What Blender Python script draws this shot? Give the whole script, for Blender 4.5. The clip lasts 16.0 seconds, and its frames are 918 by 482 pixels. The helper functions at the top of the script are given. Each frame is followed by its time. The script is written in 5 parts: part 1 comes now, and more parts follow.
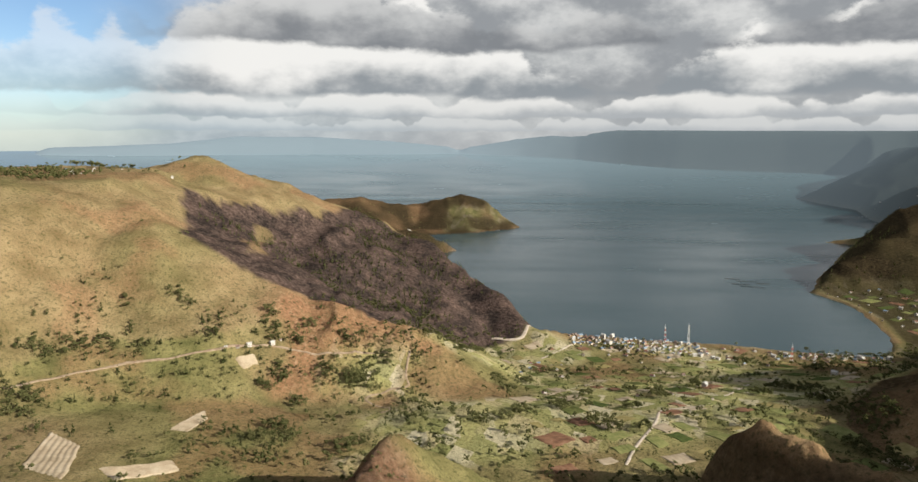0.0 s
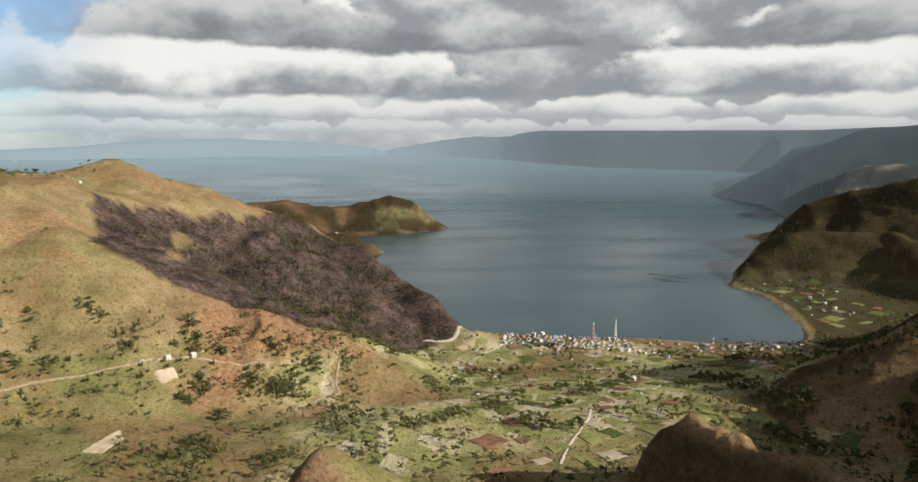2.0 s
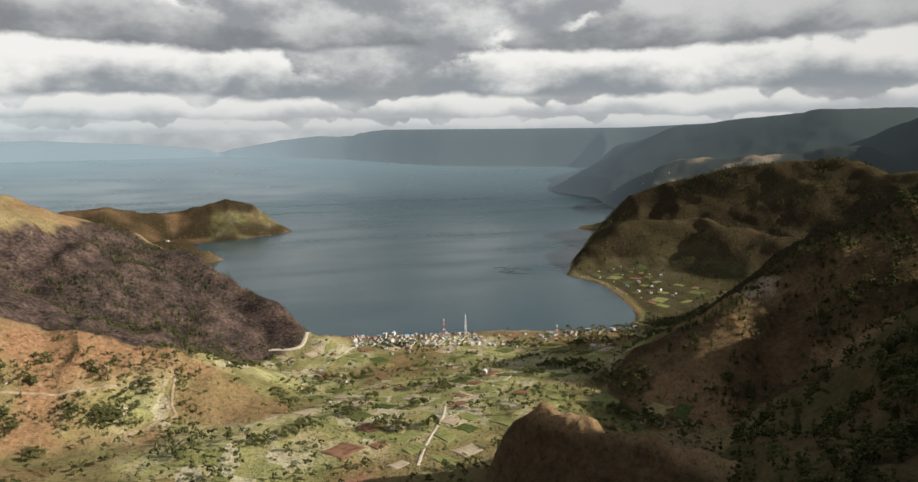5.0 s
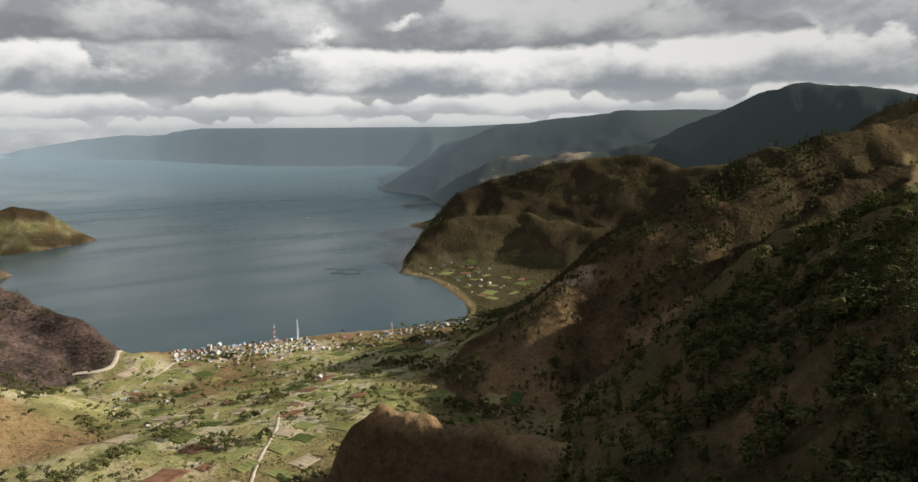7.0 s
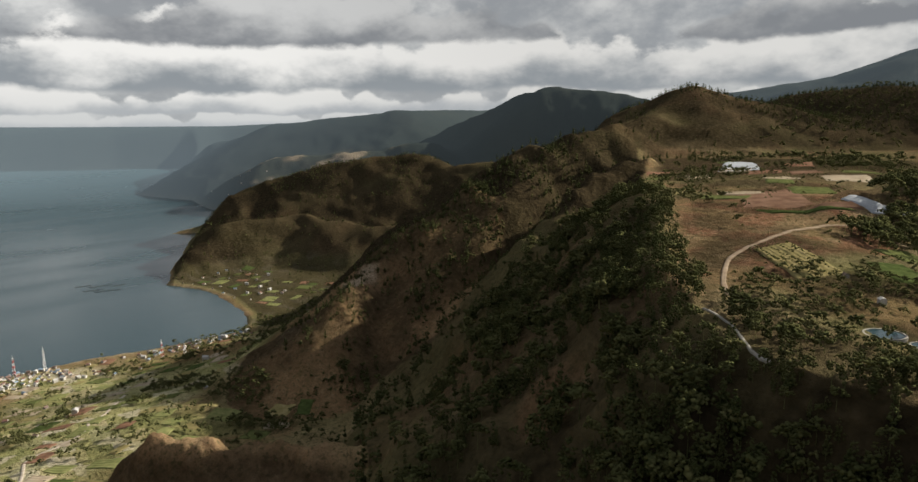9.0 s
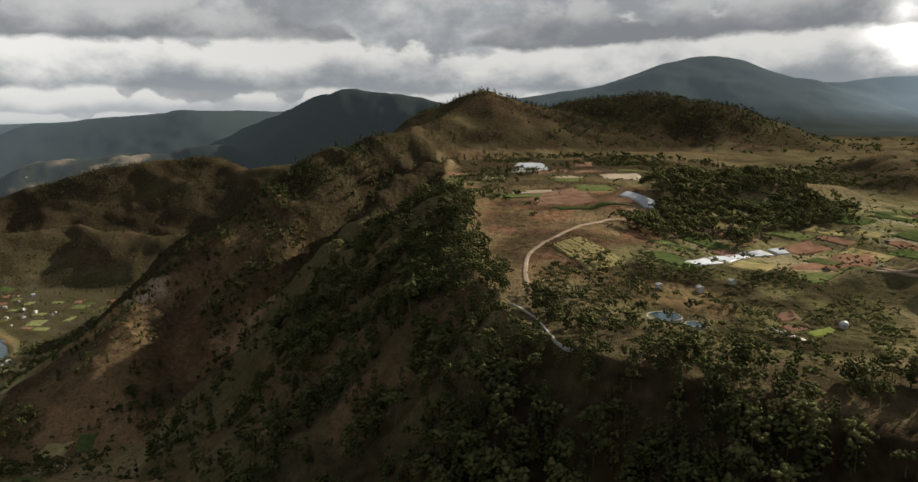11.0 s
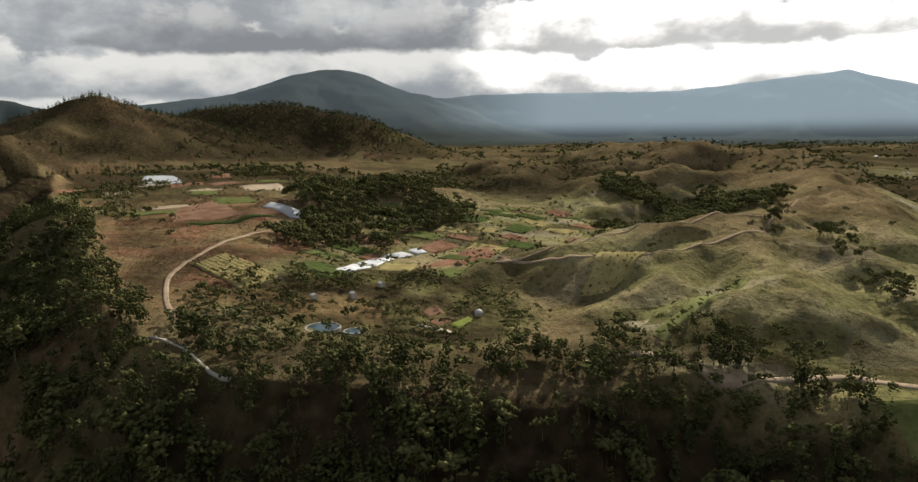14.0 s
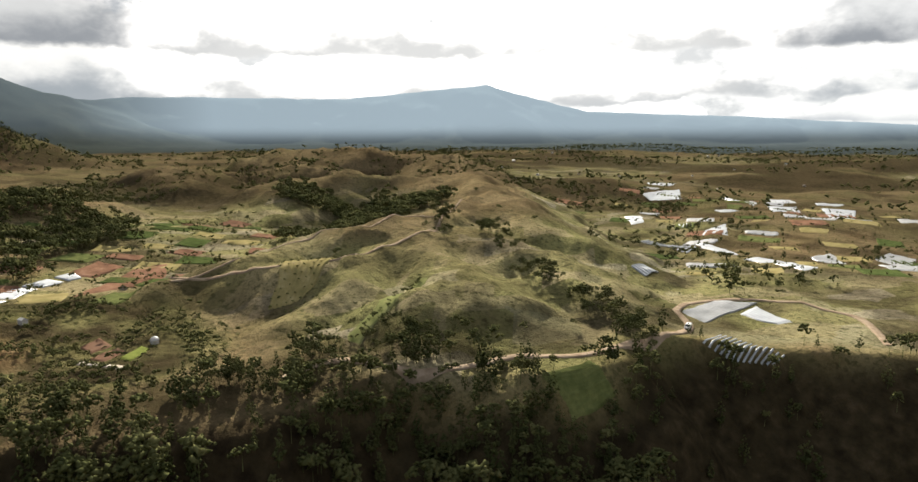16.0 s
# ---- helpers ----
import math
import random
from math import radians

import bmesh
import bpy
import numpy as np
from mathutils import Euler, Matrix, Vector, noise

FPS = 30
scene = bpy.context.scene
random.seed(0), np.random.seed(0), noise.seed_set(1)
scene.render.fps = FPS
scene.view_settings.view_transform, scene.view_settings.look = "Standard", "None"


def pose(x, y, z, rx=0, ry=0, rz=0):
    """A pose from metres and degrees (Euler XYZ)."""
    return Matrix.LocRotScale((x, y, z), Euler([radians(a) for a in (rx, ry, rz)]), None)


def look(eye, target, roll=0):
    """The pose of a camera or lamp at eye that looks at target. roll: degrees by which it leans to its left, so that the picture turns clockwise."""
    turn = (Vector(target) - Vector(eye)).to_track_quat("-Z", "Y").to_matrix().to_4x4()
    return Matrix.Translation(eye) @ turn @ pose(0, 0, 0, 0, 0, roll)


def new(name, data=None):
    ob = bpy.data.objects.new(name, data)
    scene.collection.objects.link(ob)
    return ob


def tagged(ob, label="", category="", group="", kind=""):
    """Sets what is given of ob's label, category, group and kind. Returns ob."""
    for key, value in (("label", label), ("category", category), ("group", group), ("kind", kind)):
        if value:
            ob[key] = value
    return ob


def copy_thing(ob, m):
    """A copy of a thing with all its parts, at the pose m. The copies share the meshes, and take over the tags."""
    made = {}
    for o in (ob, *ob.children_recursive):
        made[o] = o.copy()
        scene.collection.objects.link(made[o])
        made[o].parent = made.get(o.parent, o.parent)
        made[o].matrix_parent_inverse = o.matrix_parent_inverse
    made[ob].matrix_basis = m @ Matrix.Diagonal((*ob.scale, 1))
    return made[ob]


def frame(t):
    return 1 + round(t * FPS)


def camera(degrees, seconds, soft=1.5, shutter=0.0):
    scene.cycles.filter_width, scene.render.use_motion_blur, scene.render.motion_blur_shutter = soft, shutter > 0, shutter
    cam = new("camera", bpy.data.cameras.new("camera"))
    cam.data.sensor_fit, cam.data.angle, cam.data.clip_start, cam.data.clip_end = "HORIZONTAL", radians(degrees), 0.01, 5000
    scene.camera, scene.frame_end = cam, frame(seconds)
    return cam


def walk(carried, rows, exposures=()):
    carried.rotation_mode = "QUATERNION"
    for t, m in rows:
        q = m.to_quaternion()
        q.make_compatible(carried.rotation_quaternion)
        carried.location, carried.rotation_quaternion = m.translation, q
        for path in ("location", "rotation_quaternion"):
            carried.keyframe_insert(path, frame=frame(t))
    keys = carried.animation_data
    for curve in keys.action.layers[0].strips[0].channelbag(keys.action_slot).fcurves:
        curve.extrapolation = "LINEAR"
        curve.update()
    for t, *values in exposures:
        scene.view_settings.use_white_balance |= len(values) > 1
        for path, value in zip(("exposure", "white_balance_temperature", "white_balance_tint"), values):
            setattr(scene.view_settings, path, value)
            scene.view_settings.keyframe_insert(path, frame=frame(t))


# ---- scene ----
cam = camera(68.3, 16.0)
# seconds, x, y, z, heading to the right, pitch, lean to the right
ROWS = [
    (0, 0.00, 0.00, 300.00, 0.000, -8.874, -0.137),
    (0.5, -0.11, 2.18, 299.96, 1.559, -8.846, -0.096),
    (1, -0.21, 4.35, 299.91, 3.118, -8.838, -0.035),
    (1.5, -0.24, 6.49, 299.82, 4.526, -8.816, 0.051),
    (2, -0.20, 8.59, 299.69, 6.086, -8.807, 0.143),
    (2.5, -0.07, 10.68, 299.50, 7.938, -8.823, 0.290),
    (3, 0.13, 12.76, 299.24, 9.786, -8.825, 0.418),
    (3.5, 0.39, 14.85, 298.95, 11.607, -8.849, 0.526),
    (6, 4.67, 25.81, 296.17, 25.010, -9.015, 0.644),
    (6.5, 5.51, 27.43, 295.89, 28.379, -9.076, 0.620),
    (7, 6.31, 28.98, 295.62, 33.512, -9.153, 0.636),
    (7.5, 7.05, 30.47, 295.39, 38.350, -9.241, 0.737),
    (8, 7.75, 31.92, 295.21, 43.264, -9.323, 0.635),
    (8.5, 8.45, 33.34, 295.09, 47.933, -9.360, 0.626),
    (9, 9.17, 34.72, 294.97, 52.215, -9.382, 0.668),
    (11.5, 15.07, 40.11, 294.31, 73.646, -9.248, 0.264),
    (12, 16.40, 40.77, 294.26, 78.616, -9.144, 0.310),
    (12.5, 17.76, 41.36, 294.21, 83.592, -9.035, 0.314),
    (13, 19.17, 41.87, 294.17, 88.615, -8.917, 0.258),
    (13.5, 20.60, 42.30, 294.10, 93.574, -8.780, 0.308),
    (14, 22.06, 42.64, 294.00, 98.817, -8.653, 0.298),
    (14.5, 23.52, 42.92, 293.91, 104.595, -8.502, 0.321),
    (15, 24.98, 43.14, 293.87, 110.937, -8.377, 0.326),
    (15.5, 26.40, 43.31, 293.88, 118.399, -8.309, 0.353),
    (16, 27.76, 43.43, 293.91, 125.875, -8.242, 0.307),
]
walk(cam, [(t, pose(x, y, z, 0, 0, -head) @ pose(0, 0, 0, 90 + pitch) @ pose(0, 0, 0, 0, 0, -lean)) for t, x, y, z, head, pitch, lean in ROWS],
     [(0, 0.88), (9, 0.86), (12.5, 0.82), (14.5, 1.12), (16, 1.42)])

# ---------------------------------------------------------------- light
SUN_AZ, SUN_EL = 118.0, 25.5          # degrees to the right of +y, and above the horizon


def heading(az, el=0.0):
    a, e = radians(az), radians(el)
    return Vector((math.sin(a) * math.cos(e), math.cos(a) * math.cos(e), math.sin(e)))


def build_world():
    world = bpy.data.worlds.new("sky")
    scene.world = world
    world.use_nodes = True
    nt = world.node_tree
    nt.nodes.clear()
    N, L = nt.nodes.new, nt.links.new

    def math_node(op, a, b=None, clamp=False):
        n = N("ShaderNodeMath")
        n.operation, n.use_clamp = op, clamp
        for i, v in enumerate((a, b)):
            if v is None:
                continue
            if isinstance(v, (int, float)):
                n.inputs[i].default_value = v
            else:
                L(v, n.inputs[i])
        return n.outputs[0]

    def vec_node(op, a, b=(0.0, 0.0, 0.0)):
        n = N("ShaderNodeVectorMath")
        n.operation = op
        for i, v in enumerate((a, b)):
            if isinstance(v, (tuple, list, Vector)):
                n.inputs[i].default_value = v
            elif isinstance(v, (int, float)):
                n.inputs[3].default_value = v
            else:
                L(v, n.inputs[3] if op == "SCALE" and i else n.inputs[i])
        return n.outputs["Value"] if op == "DOT_PRODUCT" else n.outputs[0]

    def mix(fac, a, b):
        n = N("ShaderNodeMix")
        n.data_type = "RGBA"
        for sock, v in ((n.inputs[0], fac), (n.inputs[6], a), (n.inputs[7], b)):
            if isinstance(v, (int, float)):
                sock.default_value = v
            elif isinstance(v, tuple):
                sock.default_value = (*v, 1)
            else:
                L(v, sock)
        return n.outputs[2]

    def smooth(v, lo, hi):
        n = N("ShaderNodeMapRange")
        n.interpolation_type = "SMOOTHSTEP"
        L(v, n.inputs[0])
        n.inputs[1].default_value, n.inputs[2].default_value = lo, hi
        return n.outputs[0]

    def cloud(vec, scale, detail, rough=0.52):
        n = N("ShaderNodeTexNoise")
        L(vec, n.inputs["Vector"])
        n.inputs["Scale"].default_value = scale
        n.inputs["Detail"].default_value = detail
        n.inputs["Roughness"].default_value = rough
        return n.outputs[0]

    way = N("ShaderNodeTexCoord").outputs["Generated"]
    sep = N("ShaderNodeSeparateXYZ")
    L(way, sep.inputs[0])
    up = sep.outputs[2]
    sky = N("ShaderNodeTexSky")
    sky.sky_type, sky.sun_disc = "NISHITA", False
    sky.sun_elevation, sky.sun_rotation = radians(SUN_EL), radians(SUN_AZ)
    sky.air_density, sky.dust_density, sky.ozone_density, sky.altitude = 1.0, 0.15, 3.0, 1500
    clear = N("ShaderNodeVectorMath")
    clear.operation = "SCALE"
    L(sky.outputs[0], clear.inputs[0])
    clear.inputs[3].default_value = 0.12
    clear = clear.outputs[0]

    # rows of flat-based clouds with heaped tops, one behind the other; far rows lie lower and are smaller
    flat = vec_node("NORMALIZE", vec_node("MULTIPLY", way, (1.0, 1.0, 0.0)))
    tall = vec_node("MULTIPLY", way, (1.0, 1.0, 1.7))
    curl = cloud(tall, 17.0, 6.0, 0.60)
    fluff = math_node("SUBTRACT", curl, 0.5)
    soft = math_node("SUBTRACT", cloud(tall, 6.0, 5.0, 0.55), 0.5)
    gap = vec_node("DOT_PRODUCT", way, heading(-37, 12))
    thin = smooth(gap, 0.935, 0.99)
    away = smooth(vec_node("DOT_PRODUCT", way, heading(85, 5)), 0.60, 0.95)
    toward = math_node("ADD", vec_node("DOT_PRODUCT", flat, heading(126)), math_node("MULTIPLY", soft, 0.12))
    halo = math_node("MULTIPLY", smooth(toward, 0.87, 0.945), math_node("ADD", 0.45, math_node("MULTIPLY", smooth(up, 0.035, 0.09), 0.55)))

    def shade(lit, dark, light):
        """Lit tops and grey undersides; duller away from the open side, glaring where the sun stands behind them."""
        c = mix(lit, dark, light)
        c = mix(math_node("MULTIPLY", away, 0.7), c, mix(lit, tuple(0.95 * v for v in dark), tuple(0.72 * v for v in light)))
        return mix(math_node("MULTIPLY", halo, 0.92), c, mix(lit, (0.60, 0.60, 0.59), (2.3, 2.2, 2.1)))

    veil = smooth(math_node("ADD", soft, math_node("MULTIPLY", fluff, 0.5)), -0.16, 0.22)
    sky_all = mix(math_node("MULTIPLY", math_node("SUBTRACT", 1.0, thin), 0.97), clear, shade(veil, (0.33, 0.345, 0.36), (0.80, 0.80, 0.78)))
    rows = ((0.006, 0.026, 16.0, 0.30, (0.50, 0.53, 0.55), (0.80, 0.80, 0.78), 1.0),
            (0.024, 0.040, 9.0, 0.27, (0.42, 0.445, 0.465), (0.90, 0.89, 0.86), 0.9),
            (0.054, 0.105, 4.2, 0.29, (0.30, 0.33, 0.355), (0.95, 0.94, 0.91), 0.55),
            (0.118, 0.120, 2.6, 0.33, (0.25, 0.265, 0.285), (0.66, 0.665, 0.66), 1.0))
    for k, (base, tallness, often, least, dark, light, open_share) in enumerate(rows):
        at = vec_node("ADD", flat, (3.1 * k, 1.7 * k, 0.9 * k))
        heap = cloud(at, often, 3.0, 0.5)
        sag = math_node("MULTIPLY", math_node("SUBTRACT", cloud(at, often * 1.6, 2.0, 0.5), 0.5), 0.35 * tallness)
        rise = math_node("SUBTRACT", math_node("SUBTRACT", up, base), sag)
        height = math_node("MULTIPLY", math_node("SUBTRACT", heap, least), 3.4 * tallness)
        edge = math_node("ADD", math_node("MULTIPLY", fluff, 0.75 * tallness), math_node("MULTIPLY", soft, 0.35 * tallness))
        over = math_node("ADD", math_node("SUBTRACT", height, rise), edge)
        mask = math_node("MULTIPLY", smooth(over, -0.02 * tallness, 0.13 * tallness),
                         smooth(math_node("ADD", rise, math_node("MULTIPLY", fluff, 0.22 * tallness)), -0.03 * tallness, 0.06 * tallness))
        mask = math_node("MULTIPLY", mask, math_node("SUBTRACT", 1.0, math_node("MULTIPLY", thin, open_share)))
        tone = math_node("ADD", math_node("MULTIPLY", rise, 1.0 / tallness), math_node("ADD", math_node("MULTIPLY", fluff, 0.45), math_node("MULTIPLY", soft, 1.25)))
        sky_all = mix(mask, sky_all, shade(smooth(tone, 0.0, 0.50), dark, light))
    # plain grey deck overhead
    sky_all = mix(smooth(up, 0.24, 0.50), sky_all, (0.38, 0.405, 0.45))
    low = smooth(up, 0.075, 0.0)
    haze = mix(smooth(gap, 0.75, 1.0), (0.52, 0.55, 0.57), (0.42, 0.56, 0.64))
    sky_all = mix(math_node("MULTIPLY", low, 0.5), sky_all, haze)
    bg = N("ShaderNodeBackground")
    L(sky_all, bg.inputs[0])
    bg.inputs[1].default_value = 0.51
    out = N("ShaderNodeOutputWorld")
    L(bg.outputs[0], out.inputs[0])


build_world()
sun = new("sun", bpy.data.lights.new("sun", "SUN"))
sun.data.energy, sun.data.angle, sun.data.color = 5.0, radians(0.6), (1.0, 0.94, 0.83)
sun.matrix_world = look(heading(SUN_AZ, SUN_EL) * 1000, (0, 0, 0))

# ---------------------------------------------------------------- noise and land form
def hash01(ix, iy, seed):
    h = (ix.astype(np.int64) * 374761393 + iy.astype(np.int64) * 668265263 + seed * 974634777) & 0xFFFFFFFF
    h = ((h ^ (h >> 13)) * 1274126177) & 0xFFFFFFFF
    return ((h ^ (h >> 16)) & 0xFFFF) / 65535.0


def vnoise(x, y, seed=0):
    ix, iy = np.floor(x), np.floor(y)
    fx, fy = x - ix, y - iy
    fx, fy = fx * fx * fx * (fx * (fx * 6 - 15) + 10), fy * fy * fy * (fy * (fy * 6 - 15) + 10)
    a, b = hash01(ix, iy, seed), hash01(ix + 1, iy, seed)
    c, d = hash01(ix, iy + 1, seed), hash01(ix + 1, iy + 1, seed)
    return ((a + (b - a) * fx) * (1 - fy) + (c + (d - c) * fx) * fy) * 2 - 1


def fbm(x, y, size, octaves=4, seed=0, gain=0.5):
    total, amp, s = 0.0, 1.0, 1.0 / size
    for i in range(octaves):
        total = total + amp * vnoise(x * s + 17.3 * i, y * s - 9.1 * i, seed + i)
        amp, s = amp * gain, s * 2.03
    return total


def ridged(x, y, size, octaves=3, seed=0):
    total, amp, s = 0.0, 1.0, 1.0 / size
    for i in range(octaves):
        total = total + amp * (1 - 2 * np.abs(vnoise(x * s + 5.7 * i, y * s + 3.3 * i, seed + i)))
        amp, s = amp * 0.5, s * 2.1
    return total


def smax(a, b, k):
    h = np.clip(0.5 + 0.5 * (a - b) / k, 0, 1)
    return b + (a - b) * h + k * h * (1 - h)


def smin(a, b, k):
    return -smax(-a, -b, k)


def sstep(lo, hi, v):
    t = np.clip((v - lo) / (hi - lo), 0, 1)
    return t * t * (3 - 2 * t)


def ridge(x, y, crest, left, right, width=0.0, soft=15.0, wobble=0.0, seed=0):
    """Height of a ridge: crest of (x, y, z), with its fall (rise over run) on the left and right of its line."""
    best = np.full(np.shape(x), -1e4)
    if wobble:
        x = x + wobble * fbm(x, y, wobble * 5, 3, seed)
        y = y + wobble * fbm(x, y, wobble * 5, 3, seed + 50)
    for (ax, ay, az), (bx, by, bz) in zip(crest, crest[1:]):
        dx, dy = bx - ax, by - ay
        n = dx * dx + dy * dy
        t = np.clip(((x - ax) * dx + (y - ay) * dy) / n, 0, 1)
        px, py = x - ax - t * dx, y - ay - t * dy
        d = np.hypot(px, py)
        side = sstep(-0.25, 0.25, (dx * py - dy * px) / (math.sqrt(n) * (d + 1e-3)))      # 1 on the left
        d = np.maximum(d - width, 0)
        h = az + t * (bz - az) - (right + (left - right) * side) * (np.sqrt(d * d + soft * soft) - soft)
        best = np.maximum(best, h)
    return best


def line_side(x, y, line):
    """Distance to a line of (x, y), positive on its right."""
    best, sign = np.full(np.shape(x), 1e9), np.ones(np.shape(x))
    last = len(line) - 2
    for i, ((ax, ay), (bx, by)) in enumerate(zip(line, line[1:])):
        dx, dy = bx - ax, by - ay
        n = dx * dx + dy * dy
        raw = ((x - ax) * dx + (y - ay) * dy) / n
        t = np.clip(raw, -1e9 if i == 0 else 0, 1e9 if i == last else 1)
        px, py = x - ax - t * dx, y - ay - t * dy
        d = np.hypot(px, py)
        near = d < best - 1e-6
        sign = np.where(near, np.where(dx * py - dy * px > 0, -1.0, 1.0), sign)
        best = np.where(near, d, best)
    return best * sign


def near_line(x, y, line):
    best = np.full(np.shape(x), 1e9)
    for (ax, ay), (bx, by) in zip(line, line[1:]):
        dx, dy = bx - ax, by - ay
        t = np.clip(((x - ax) * dx + (y - ay) * dy) / (dx * dx + dy * dy), 0, 1)
        best = np.minimum(best, np.hypot(x - ax - t * dx, y - ay - t * dy))
    return best


def inside(x, y, poly):
    res = np.zeros(np.shape(x), bool)
    for (ax, ay), (bx, by) in zip(poly, poly[1:] + poly[:1]):
        if ay == by:
            continue
        res ^= ((ay > y) != (by > y)) & (x < (bx - ax) * (y - ay) / (by - ay) + ax)
    return res


def poly_dist(x, y, poly):
    """Signed distance to a closed outline, positive inside."""
    best = np.full(np.shape(x), 1e9)
    for (ax, ay), (bx, by) in zip(poly, poly[1:] + poly[:1]):
        dx, dy = bx - ax, by - ay
        t = np.clip(((x - ax) * dx + (y - ay) * dy) / (dx * dx + dy * dy), 0, 1)
        best = np.minimum(best, np.hypot(x - ax - t * dx, y - ay - t * dy))
    return np.where(inside(x, y, poly), best, -best)


# the lake's outline, clockwise from the headland; it runs on beyond the far shore
LAKE = [(122, 985), (180, 998), (270, 975), (356, 952), (440, 925), (503, 908), (577, 879), (640, 960), (682, 1076), (700, 1180), (683, 1284),
        (760, 1400), (900, 1590), (1105, 1860), (1047, 1920), (1180, 1980), (1425, 2152), (1500, 2450), (1640, 2780), (1576, 3164), (1900, 3300),
        (2130, 3700), (1850, 3890), (1300, 4170), (760, 4560), (400, 4700), (-100, 4790), (-1000, 4670), (-1560, 4500), (-2500, 4100), (-3400, 2400), (-1500, 2000), (-800, 2050), (-420, 2120),
        (-120, 2030), (60, 2090), (206, 2215), (120, 2420), (-150, 2480), (-520, 2520), (-620, 2200), (-520, 1880), (-260, 1900), (-110, 1840),
        (-3, 1761), (-60, 1700), (-130, 1560), (-30, 1360), (60, 1180), (112, 1060)]
BURN = [(-403, 1000), (-379, 1012), (-360, 1038), (-321, 1086), (-283, 1122), (-247, 1180), (-228, 1240), (-215, 1375), (-166, 1345), (-70, 1275), (0, 1205), (64, 1120), (118, 1015), (96, 950), (30, 915), (-20, 820), (-75, 740), (-152, 745), (-250, 752), (-320, 775), (-345, 850), (-365, 895), (-385, 937)]
RIM = [(-900, -700), (-400, -420), (-60, -262), (20, -222), (72, -205), (113, -202), (156, -158), (162, -124), (146, -99), (146, -77), (182, -48), (192, 20), (200, 75), (225, 112), (300, 150), (385, 185),
       (520, 250), (744, 335), (960, 450), (1300, 700), (2300, 1000)]


def lake_level(x, y):
    r = np.hypot(x - 10, y - 25)
    return 193 * np.clip((r - 3200) / 1680, 0, 1.02) ** 1.6


